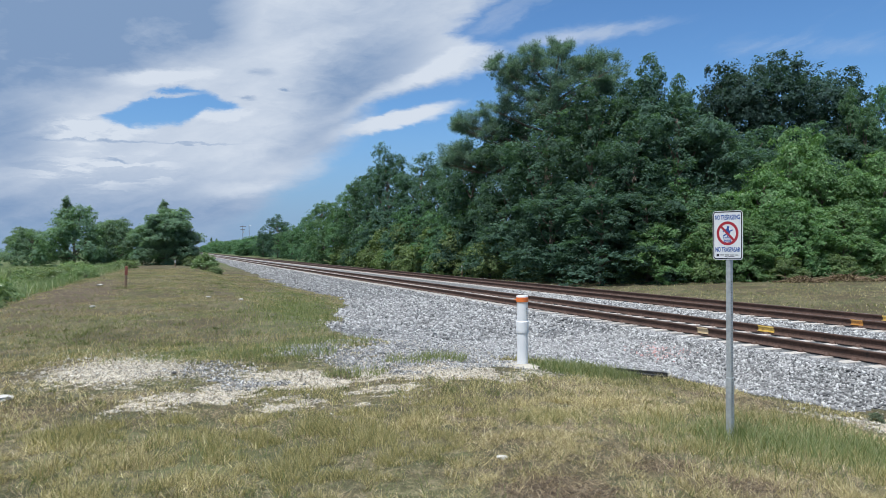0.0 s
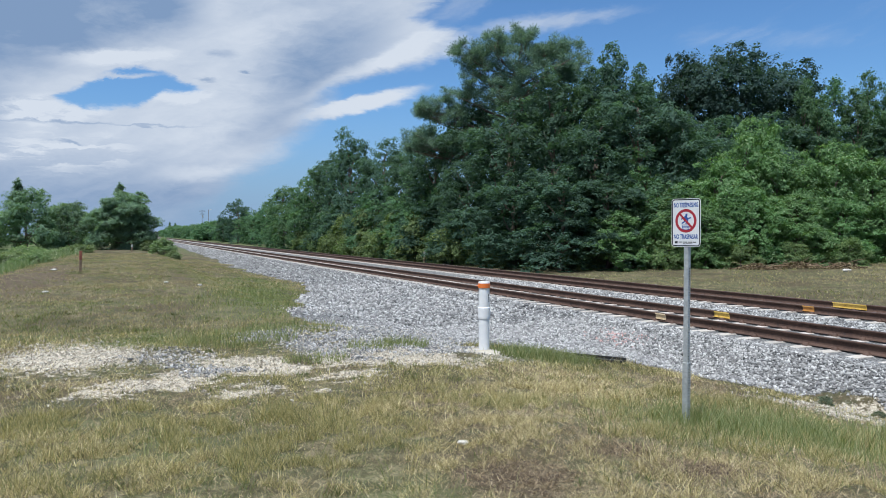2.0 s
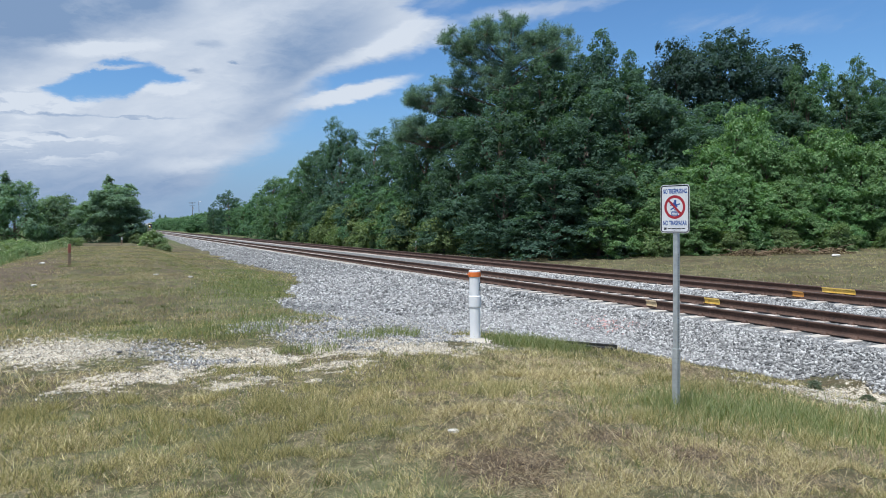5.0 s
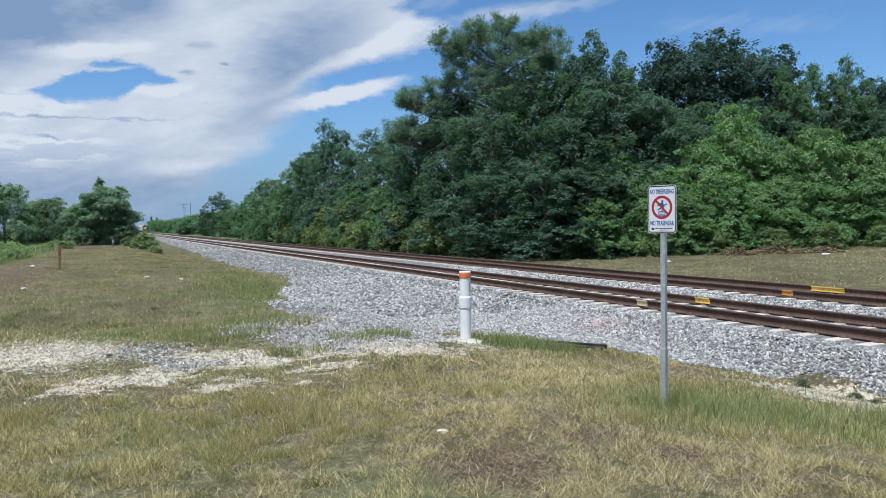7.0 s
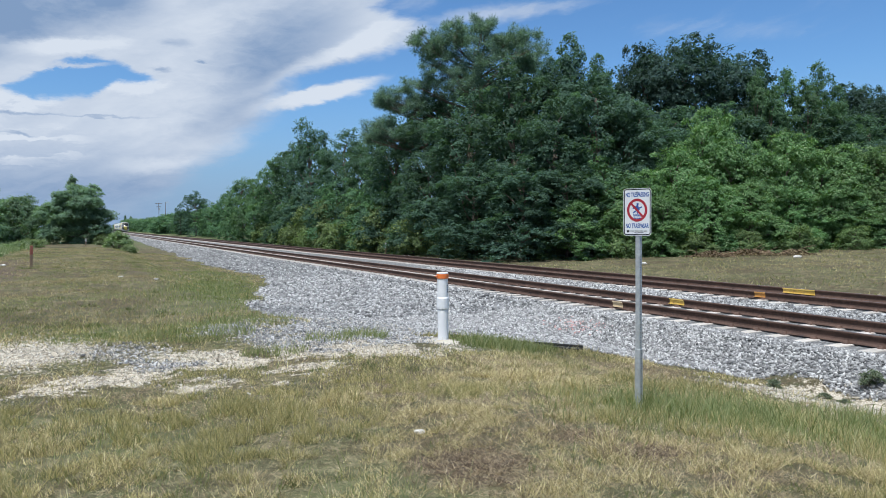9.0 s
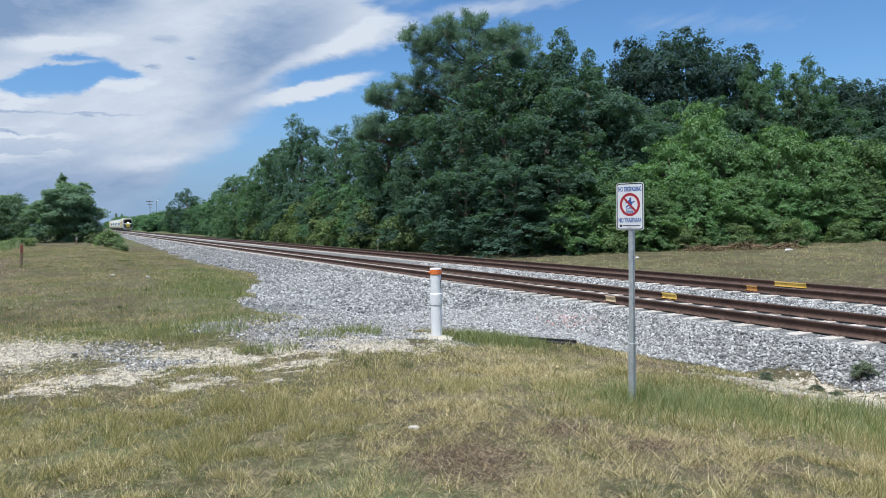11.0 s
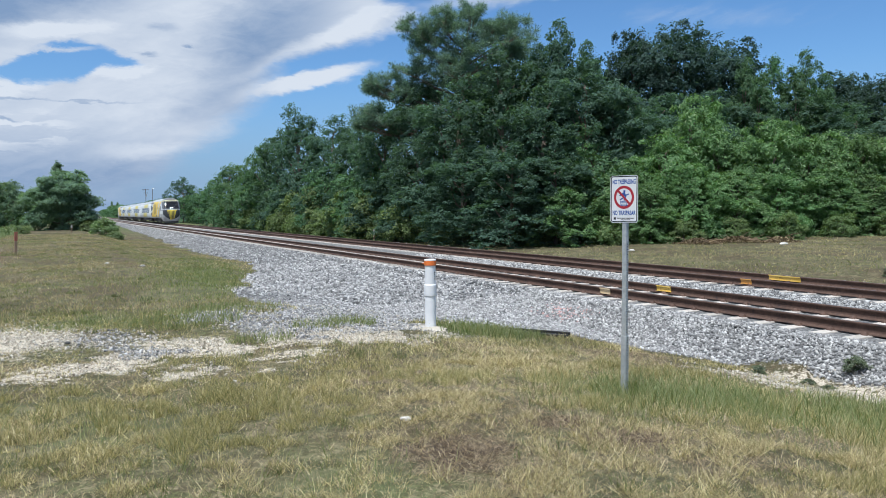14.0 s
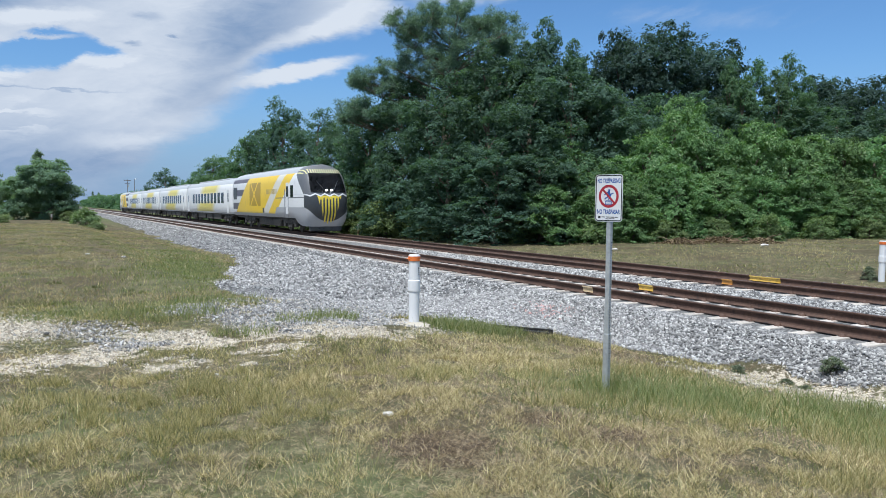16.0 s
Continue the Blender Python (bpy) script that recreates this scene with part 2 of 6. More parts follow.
def ground_material():
    mat, t, b, (add, put, m, step, mix, noise_tex) = material("ground_cover", 0.95)
    geo = t.nodes.new("ShaderNodeNewGeometry")
    pos = geo.outputs["Position"]

    def attr(n):
        a = t.nodes.new("ShaderNodeAttribute")
        a.attribute_name = n
        return a.outputs["Fac"]
    big, mid, fine, tiny = (noise_tex(pos, s, 5, 0.6) for s in (0.25, 1.3, 9.0, 45.0))
    grass = mix(step(m("ADD", m("MULTIPLY", big, 0.5), m("MULTIPLY", mid, 0.5)), 0.42, 0.58), (0.185, 0.155, 0.092), (0.115, 0.128, 0.055))
    grass = mix(step(fine, 0.42, 0.68), grass, (0.29, 0.245, 0.15))
    # Dark soil blotches, deepened to stand in for shadows among the straw
    grass = mix(m("MULTIPLY", step(noise_tex(pos, 4.0, 4, 0.7), 0.50, 0.62), 0.8), grass, (0.075, 0.064, 0.038))
    grass = mix(m("MULTIPLY", step(noise_tex(pos, 0.45, 6, 0.7), 0.46, 0.56), 0.8), grass, (0.105, 0.080, 0.050))
    grass = mix(m("MULTIPLY", step(noise_tex(pos, 1.7, 6, 0.7), 0.51, 0.60), 0.75), grass, (0.072, 0.080, 0.040))
    # Finer dark flecks put the shade between tufts into the soil colour
    grass = mix(m("MULTIPLY", step(noise_tex(pos, 13.0, 4, 0.65), 0.47, 0.60), 0.6), grass, (0.060, 0.052, 0.029))
    grass = mix(m("MULTIPLY", step(tiny, 0.46, 0.64), 0.85), grass, (0.048, 0.044, 0.023))
    grass = mix(m("MULTIPLY", attr("fresh"), 0.85), grass, mix(step(mid, 0.35, 0.65), (0.085, 0.115, 0.045), (0.135, 0.165, 0.07)))
    bare = mix(step(fine, 0.35, 0.65), (0.075, 0.057, 0.04), (0.19, 0.15, 0.10))
    bare = mix(step(noise_tex(pos, 3.0, 5, 0.7), 0.5, 0.62), bare, (0.22, 0.185, 0.11))
    bare = mix(step(tiny, 0.42, 0.62), bare, (0.045, 0.034, 0.025))
    grass = mix(step(m("ADD", attr("bare"), m("ADD", m("MULTIPLY", m("SUBTRACT", mid, 0.5), 1.6), m("MULTIPLY", m("SUBTRACT", fine, 0.5), 1.2))), 0.35, 0.8), grass, bare)
    pale = mix(step(tiny, 0.38, 0.62), (0.28, 0.24, 0.175), (0.62, 0.56, 0.455))
    col = mix(step(m("ADD", attr("pale"), m("ADD", m("MULTIPLY", m("SUBTRACT", fine, 0.5), 1.9), m("MULTIPLY", m("SUBTRACT", tiny, 0.5), 1.2))), 0.45, 0.75), grass, pale)
    stone = t.nodes.new("ShaderNodeTexVoronoi")
    stone.inputs["Scale"].default_value = 17.0
    t.links.new(pos, stone.inputs["Vector"])
    bw = t.nodes.new("ShaderNodeSeparateColor")
    t.links.new(stone.outputs["Color"], bw.inputs[0])
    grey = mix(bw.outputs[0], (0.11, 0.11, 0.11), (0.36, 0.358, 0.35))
    # Cells darken towards their borders, painting in the shade between stones
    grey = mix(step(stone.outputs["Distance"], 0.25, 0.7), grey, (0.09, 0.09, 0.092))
    grey = mix(step(mid, 0.3, 0.7, 0.0, 0.2), grey, (0.34, 0.335, 0.32))
    grey = mix(step(noise_tex(pos, 3.2, 5, 0.7), 0.45, 0.7, 0.0, 0.5), grey, (0.17, 0.168, 0.16))
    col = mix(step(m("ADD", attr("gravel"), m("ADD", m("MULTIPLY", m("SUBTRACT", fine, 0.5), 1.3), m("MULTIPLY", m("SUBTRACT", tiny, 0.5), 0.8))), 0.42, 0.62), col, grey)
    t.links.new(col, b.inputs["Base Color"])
    b.inputs["Specular IOR Level"].default_value = 0.15
    bn = t.nodes.new("ShaderNodeBump")
    bn.inputs["Strength"].default_value, bn.inputs["Distance"].default_value = 0.8, 0.03
    t.links.new(m("ADD", m("MULTIPLY", tiny, 0.5), fine), bn.inputs["Height"])
    t.links.new(bn.outputs[0], b.inputs["Normal"])
    return mat


M_GROUND = ground_material()
M_STONE = pebbles("ballast_stone", [(0.0, (0.093, 0.093, 0.095)), (0.35, (0.248, 0.248, 0.245)), (0.8, (0.441, 0.439, 0.428)), (1.0, (0.661, 0.656, 0.639))])
M_LIME = pebbles("limestone_chips", [(0.0, (0.450, 0.398, 0.318)), (0.5, (0.612, 0.558, 0.456)), (1.0, (0.756, 0.708, 0.611))])
M_BLADE = foliage("grass_blade", [(0.0, (0.670, 0.582, 0.325)), (0.35, (0.432, 0.390, 0.188)), (0.7, (0.275, 0.270, 0.125)), (1.0, (0.097, 0.114, 0.056))], 0.3, 0.6, 0.2, 0.3)
M_DRY = foliage("dry_grass_blade", [(0.0, (0.105, 0.079, 0.049)), (0.35, (0.347, 0.289, 0.157)), (0.75, (0.651, 0.557, 0.302)), (1.0, (0.861, 0.777, 0.497))], 0.2, 0.6, 0.2, 0.25)
M_FRESH = foliage("fresh_grass_blade", [(0.0, (0.36, 0.34, 0.19)), (0.4, (0.22, 0.255, 0.115)), (1.0, (0.13, 0.175, 0.07))], 0.35, 0.5, 0.25, 0.3)
M_VERGE = foliage("dry_verge_blade", [(0.0, (0.256, 0.206, 0.111)), (0.6, (0.410, 0.338, 0.189)), (1.0, (0.563, 0.481, 0.286))], 0.2, 0.7, 0.15, 0.25)
M_VERGE_GREEN = foliage("green_verge_blade", [(0.0, (0.293, 0.277, 0.130)), (0.6, (0.195, 0.218, 0.091)), (1.0, (0.122, 0.159, 0.058))], 0.3, 0.7, 0.15, 0.25)
M_WEED = foliage("tall_weed_blade", [(0.0, (0.525, 0.559, 0.413)), (0.14, (0.263, 0.312, 0.175)), (0.6, (0.163, 0.227, 0.106)), (1.0, (0.112, 0.176, 0.075))], 0.35, 0.6, 0.2, 0.4)
M_TUFT = foliage("dark_tuft_blade", [(0.0, (0.189, 0.145, 0.084)), (0.3, (0.109, 0.123, 0.056)), (1.0, (0.145, 0.189, 0.070))], 0.3, 0.6, 0.2, 0.4)
M_MAT = foliage("matted_dead_blade", [(0.0, (0.06, 0.042, 0.03)), (0.6, (0.14, 0.10, 0.065)), (0.85, (0.26, 0.20, 0.12)), (1.0, (0.42, 0.35, 0.22))], 0.1, 0.8, 0.1, 0.2)
M_STRAW = foliage("dry_straw", [(0.0, (0.16, 0.115, 0.07)), (0.35, (0.36, 0.28, 0.17)), (0.8, (0.54, 0.45, 0.29)), (1.0, (0.70, 0.62, 0.43))], 0.15, 0.7, 0.2, 0.2)
M_LEAF_DARK = foliage("dark_leaf", [(0.0, (0.050, 0.096, 0.076)), (0.5, (0.072, 0.131, 0.096)), (0.94, (0.097, 0.165, 0.115)), (1.0, (0.122, 0.174, 0.127))], 0.45)
M_LEAF_MID = foliage("green_leaf", [(0.0, (0.063, 0.126, 0.073)), (0.5, (0.094, 0.177, 0.096)), (0.92, (0.138, 0.237, 0.123)), (1.0, (0.204, 0.264, 0.164))])
M_LEAF_LIGHT = foliage("light_green_leaf", [(0.0, (0.078, 0.146, 0.061)), (0.5, (0.123, 0.220, 0.091)), (0.9, (0.182, 0.299, 0.133)), (1.0, (0.276, 0.350, 0.217))])
M_LEAF_OAK = foliage("dark_oak_leaf", [(0.0, (0.028, 0.056, 0.050)), (0.5, (0.042, 0.080, 0.068)), (0.94, (0.062, 0.108, 0.088)), (1.0, (0.085, 0.130, 0.110))], 0.38)
M_LEAF_OLIVE = foliage("olive_leaf", [(0.0, (0.085, 0.125, 0.058)), (0.5, (0.130, 0.185, 0.078)), (0.92, (0.190, 0.250, 0.105)), (1.0, (0.260, 0.310, 0.170))])
# Lighter, bluer leaf for far trees: distance haze is mixed into its colour
M_LEAF_FAR = foliage("hazed_grey_green_leaf", [(0.0, (0.101, 0.168, 0.111)), (0.5, (0.138, 0.215, 0.143)), (1.0, (0.196, 0.276, 0.185))], 0.45)
M_WEEDLEAF = foliage("weed_leaf", [(0.0, (0.095, 0.140, 0.065)), (0.6, (0.149, 0.210, 0.098)), (0.92, (0.216, 0.266, 0.130)), (1.0, (0.567, 0.602, 0.468))], 0.4)
M_NEEDLE = foliage("pine_needle", [(0.0, (0.098, 0.161, 0.138)), (0.6, (0.144, 0.224, 0.181)), (1.0, (0.207, 0.287, 0.219))], 0.35)
M_BALLAST_WEED = foliage("grey_weed_leaf", [(0.0, (0.075, 0.095, 0.060)), (0.6, (0.115, 0.140, 0.090)), (1.0, (0.170, 0.190, 0.130))], 0.3)
M_BARK = surface("bark", (0.10, 0.075, 0.055), (0.22, 0.18, 0.14), 9, 0.9, bump=0.02)
M_RUST = surface("rusty_rail_steel", (0.071, 0.040, 0.029), (0.126, 0.075, 0.055), 14, 0.75, 0.2, 0.001, worn=(0.050, 0.035, 0.032))
M_RAILTOP = surface("rolled_rail_head", (0.10, 0.07, 0.06), (0.17, 0.13, 0.12), 25, 0.45, 0.6)
M_CONCRETE = surface("weathered_concrete", (0.40, 0.365, 0.32), (0.54, 0.50, 0.455), 12, 0.9, bump=0.004, spread=0.25, worn=(0.40, 0.30, 0.25))
M_YELLOW = surface("yellow_marking_paint", (0.62, 0.42, 0.08), (0.76, 0.56, 0.16), 20, 0.7, worn=(0.36, 0.22, 0.10))
M_ORANGE = surface("faded_orange_paint", (0.55, 0.27, 0.06), (0.62, 0.34, 0.10), 20, 0.7, worn=(0.3, 0.17, 0.09))
M_CREAM = surface("faded_cream_paint", (0.55, 0.42, 0.25), (0.63, 0.52, 0.34), 20, 0.75, worn=(0.35, 0.2, 0.12))
M_GALV = surface("galvanised_steel", (0.42, 0.44, 0.46), (0.60, 0.62, 0.63), 30, 0.42, 0.45, 0.0004)
M_HOLE = surface("dark_void", (0.012, 0.012, 0.012), (0.02, 0.02, 0.02), 20, 0.9)
M_SIGN = surface("white_sign_sheet", (0.70, 0.71, 0.73), (0.76, 0.77, 0.78), 6, 0.5)
M_BLACK = surface("black_sign_ink", (0.012, 0.014, 0.02), (0.02, 0.022, 0.03), 20, 0.5)
M_RED = surface("red_sign_ink", (0.33, 0.016, 0.03), (0.40, 0.025, 0.04), 10, 0.5)
M_BLUE = surface("blue_sign_ink", (0.02, 0.07, 0.28), (0.03, 0.10, 0.35), 10, 0.5)
M_PVC = surface("white_pvc", (0.74, 0.75, 0.76), (0.82, 0.82, 0.82), 5, 0.4, worn=(0.68, 0.66, 0.61))
M_CAP = surface("orange_cap", (0.72, 0.16, 0.03), (0.80, 0.22, 0.05), 8, 0.5)
M_PAD = surface("weathered_limestone_pad", (0.34, 0.30, 0.24), (0.50, 0.455, 0.37), 14, 0.9, bump=0.006)
M_STAKE = surface("weathered_stake_wood", (0.24, 0.16, 0.10), (0.36, 0.26, 0.17), 30, 0.85)
M_PAPER = surface("white_litter", (0.46, 0.44, 0.40), (0.66, 0.64, 0.60), 15, 0.85, worn=(0.35, 0.31, 0.26))
M_PINK = pebbles("pink_marked_stone", [(0.0, (0.45, 0.22, 0.20)), (0.5, (0.55, 0.32, 0.30)), (1.0, (0.60, 0.42, 0.38))])

# ---- mesh helpers ----


def mesh_from(name, verts, faces, mats, smooth=False, index=None):
    """A mesh from arrays of vertices and equal-sized faces."""
    me = bpy.data.meshes.new(name)
    v, f = np.asarray(verts, np.float32), np.asarray(faces, np.int32)
    k = f.shape[1]
    me.vertices.add(len(v))
    me.vertices.foreach_set("co", v.ravel())
    me.loops.add(f.size)
    me.loops.foreach_set("vertex_index", f.ravel())
    me.polygons.add(len(f))
    me.polygons.foreach_set("loop_start", np.arange(0, f.size, k, dtype=np.int32))
    me.polygons.foreach_set("loop_total", np.full(len(f), k, np.int32))
    if smooth:
        me.polygons.foreach_set("use_smooth", np.ones(len(f), bool))
    if index is not None:
        me.polygons.foreach_set("material_index", np.asarray(index, np.int32))
    for mt in mats:
        me.materials.append(mt)
    me.update(calc_edges=True)
    return me


def part(name, bm, mat, parent=None, label="", smooth=False):
    """Links a bmesh as one mesh object under a thing or part."""
    me = bpy.data.meshes.new(name)
    bmesh.ops.recalc_face_normals(bm, faces=bm.faces)
    bm.to_mesh(me)
    bm.free()
    me.materials.append(mat)
    if smooth:
        me.polygons.foreach_set("use_smooth", np.ones(len(me.polygons), bool))
        me.update()
    ob = new(name, me)
    ob.parent = parent
    if label:
        ob["label"] = label
    return ob


def add_box(bm, x0, x1, y0, y1, z0, z1, bevel=0.0, m=None):
    r = bmesh.ops.create_cube(bm, size=1.0)
    vs = r["verts"]
    bmesh.ops.scale(bm, vec=(x1 - x0, y1 - y0, z1 - z0), verts=vs)
    bmesh.ops.translate(bm, vec=((x0 + x1) / 2, (y0 + y1) / 2, (z0 + z1) / 2), verts=vs)
    if bevel:
        es = list({e for v in vs for e in v.link_edges})
        vs = [v for v in bmesh.ops.bevel(bm, geom=es, offset=bevel, segments=2, profile=0.5, affect="EDGES")["verts"]]
    if m is not None:
        bmesh.ops.transform(bm, matrix=m, verts=vs)
    return vs


def add_tube(bm, rings, sides=16, cap=True, m=None):
    """A turned shape: rings of (radius, z)."""
    loops = []
    for r, z in rings:
        loops.append([bm.verts.new((r * math.cos(2 * math.pi * i / sides), r * math.sin(2 * math.pi * i / sides), z)) for i in range(sides)])
    for a, b in zip(loops, loops[1:]):
        for i in range(sides):
            bm.faces.new((a[i], a[(i + 1) % sides], b[(i + 1) % sides], b[i]))
    if cap:
        bm.faces.new(loops[0][::-1])
        bm.faces.new(loops[-1])
    vs = [v for lp in loops for v in lp]
    if m is not None:
        bmesh.ops.transform(bm, matrix=m, verts=vs)
    return vs


def add_limb(bm, p, q, r0, r1, sides=6, bend=0.0):
    """A tapered limb from p to q."""
    p, q = Vector(p), Vector(q)
    d = q - p
    n = 4
    u = d.orthogonal().normalized()
    w = d.cross(u).normalized()
    loops = []
    for k in range(n + 1):
        f = k / n
        c = p + d * f + u * (bend * math.sin(math.pi * f))
        r = r0 + (r1 - r0) * f
        loops.append([bm.verts.new(c + (u * math.cos(6.28318 * i / sides) + w * math.sin(6.28318 * i / sides)) * r) for i in range(sides)])
    for a, b in zip(loops, loops[1:]):
        for i in range(sides):
            bm.faces.new((a[i], a[(i + 1) % sides], b[(i + 1) % sides], b[i]))
    bm.faces.new(loops[-1])


def empty(name, m, label, category, group="", kind=""):
    ob = new(name)
    ob.empty_display_size = 0.2
    ob.matrix_basis = m
    return tagged(ob, label, category, group, kind)


# smooth value noise on arrays
_rng = np.random.RandomState(7)
_TAB = _rng.rand(256, 256).astype(np.float32)


def vnoise(x, y, s):
    x, y = np.asarray(x) * s + 57.3, np.asarray(y) * s + 91.7
    i, j = np.floor(x).astype(int), np.floor(y).astype(int)
    fx, fy = x - i, y - j
    fx, fy = fx * fx * (3 - 2 * fx), fy * fy * (3 - 2 * fy)
    a, b = _TAB[i % 256, j % 256], _TAB[(i + 1) % 256, j % 256]
    c, d = _TAB[i % 256, (j + 1) % 256], _TAB[(i + 1) % 256, (j + 1) % 256]
    return (a * (1 - fx) + b * fx) * (1 - fy) + (c * (1 - fx) + d * fx) * fy


def fnoise(x, y, s):
    return (vnoise(x, y, s) * 0.55 + vnoise(x, y, s * 2.3) * 0.3 + vnoise(x, y, s * 5.1) * 0.15)


def sstep(v, a, b):
    q = np.clip((np.asarray(v, float) - a) / (b - a), 0, 1)
    return q * q * (3 - 2 * q)


# ---- the lie of the land ----
RAIL_Z = -0.29                        # top of the rails
TRACKS = (12.32, 16.80)               # centres of the two tracks
BEND = 3.0e-5                         # the line bends very slightly


def line_x(y):
    y = np.asarray(y, float)
    return BEND / 2 * np.clip(y, 0, 900) ** 2 + BEND * 900 * np.maximum(y - 900, 0)


PROFILE_X = [-60, -14, -7, -4.5, 3.0, 4.9, 7.0, 9.5, 10.55, 19.0, 19.9, 21.5, 30, 42, 90]
PROFILE_Z = [-0.5, -0.5, -0.35, 0.0, 0.0, -0.17, -0.50, -0.92, -0.50, -0.50, -0.80, -0.72, -0.45, -0.30, -0.30]


def land(x, y):
    """Height of the ground."""
    x, y = np.asarray(x, float), np.asarray(y, float)
    xs = x - line_x(y)
    z = np.interp(xs, PROFILE_X, PROFILE_Z)
    apron = sstep(y, 11, 17) * sstep(xs, 4.2, 6.2) * (1 - sstep(xs, 9.8, 10.5))
    z = z * (1 - apron) + (-0.52 - 0.05 * (1 - sstep(xs, 8.2, 9.8))) * apron
    bed = sstep(xs, 9.3, 10.3) * (1 - sstep(xs, 19.2, 20.2))
    rough = (fnoise(x, y, 0.35) - 0.5) * 0.16 + (fnoise(x, y, 1.6) - 0.5) * 0.06
    rise = 0.22 * sstep(y, 14, 40) * (1 - sstep(xs, -0.5, 3.5)) * sstep(xs, -6.0, -2.5)
    dip = -0.28 * sstep(y, 15, 22) * sstep(xs, 2.0, 3.6) * (1 - sstep(xs, 4.2, 5.4))
    return z + rough * (1 - bed) * (1 - sstep(np.hypot(x, y), 200, 500)) + (rise + dip) * (1 - bed)


EDGE_Y = [-30, 5.4, 8.0, 9.2, 10.2, 10.8, 11.4, 13.0, 14.7, 16.5, 18.2, 20, 23, 29.7, 35, 40, 54, 82, 146, 400]
EDGE_X = [10.1, 10.0, 9.6, 8.75, 7.9, 6.6, 4.6, 3.0, 2.9, 3.4, 3.9, 4.3, 4.8, 6.5, 7.2, 6.4, 6.5, 7.1, 8.0, 8.2]


def gravel_at(x, y):
    xs = x - line_x(y)
    e = np.interp(y, EDGE_Y, EDGE_X) + (fnoise(x, y, 0.8) - 0.5) * 1.1
    g = sstep(xs, e - 0.15, e + 0.25) * (1 - sstep(xs, 19.9, 20.4))
    # strip of loose stone that runs out over the grass
    strip = sstep(fnoise(x, y, 0.9), 0.50, 0.66) * sstep(xs, -0.2, 1.0) * (1 - sstep(np.abs(y - 10.6 - 0.12 * x), 1.0, 2.2))
    strip = np.maximum(strip, 0.42 * np.exp(-((xs - 0.4) / 0.9) ** 2 - ((y - 10.6) / 0.9) ** 2) * (0.5 + fnoise(x, y, 2.0)))
    field = np.exp(-((xs - 3.7) / 1.6) ** 4 - ((y - 11.3) / 1.7) ** 4) * (0.3 + 0.9 * sstep(fnoise(x + 2, y, 1.4), 0.38, 0.55))
    return np.maximum(g, np.maximum(field, strip) * (1 - sstep(xs, 4.3, 5.5)))


def pale_at(x, y):
    a = np.exp(-((x + 0.75) / 1.0) ** 2 - ((y - 10.9) / 1.35) ** 2) * 1.1
    a = np.maximum(a, 0.85 * sstep(fnoise(x + 9, y, 1.1), 0.46, 0.62) * (1 - sstep(np.abs(y - 9.2 - 0.1 * x), 0.7, 1.7)) * sstep(x, -1.6, 0.0) * (1 - sstep(x, 3.8, 5.0)))
    a = np.maximum(a, 0.9 * sstep(fnoise(x + 4, y + 1, 2.1), 0.36, 0.54) * np.exp(-((x - 2.6) / 2.6) ** 4 - ((y - 9.5 - 0.05 * x) / 0.9) ** 4))
    a = np.maximum(a, 0.85 * np.exp(-((x - 8.75) / 1.25) ** 4 - ((y - 6.5) / 1.6) ** 4) * (0.40 + 0.6 * sstep(fnoise(x, y, 1.7), 0.3, 0.55)))
    a = np.maximum(a, 0.9 * np.exp(-((x - 4.6) / 0.55) ** 2 - ((y - 10.3) / 0.35) ** 2))
    a = np.maximum(a, 0.8 * np.exp(-((x - 4.2) / 1.0) ** 2 - ((y - 17.5) / 1.6) ** 2))
    a = np.maximum(a, 0.95 * sstep(fnoise(x + 6, y + 2, 3.4), 0.48, 0.62) * sstep(fnoise(x + 1, y, 1.3), 0.36, 0.5) * np.exp(-((x - 0.9) / 1.6) ** 4 - ((y - 8.3) / 1.1) ** 4))
    a = np.maximum(a, 0.45 * np.exp(-((x - 1.1) / 0.5) ** 2 - ((y - 7.9) / 0.6) ** 2))
    return a


def bare_at(x, y):
    a = np.exp(-((x + 3.3) / 1.7) ** 2 - ((y - 31) / 9.0) ** 2) * 1.5
    a = np.maximum(a, 1.3 * np.exp(-((x - 2.35) / 0.42) ** 2 - ((y - 4.38) / 0.5) ** 2))
    a = np.maximum(a, 1.1 * np.exp(-((x - 3.4) / 0.36) ** 2 - ((y - 4.65) / 0.2) ** 2))
    a = np.maximum(a, 1.1 * np.exp(-((x - 3.65) / 0.4) ** 2 - ((y - 4.15) / 0.26) ** 2))
    a = np.maximum(a, 0.75 * np.exp(-((x - 1.7) / 0.6) ** 2 - ((y - 27) / 6) ** 2))
    a = np.maximum(a, 0.5 * np.exp(-((x - 38) / 8) ** 2 - ((y - 36) / 3) ** 2))
    return a


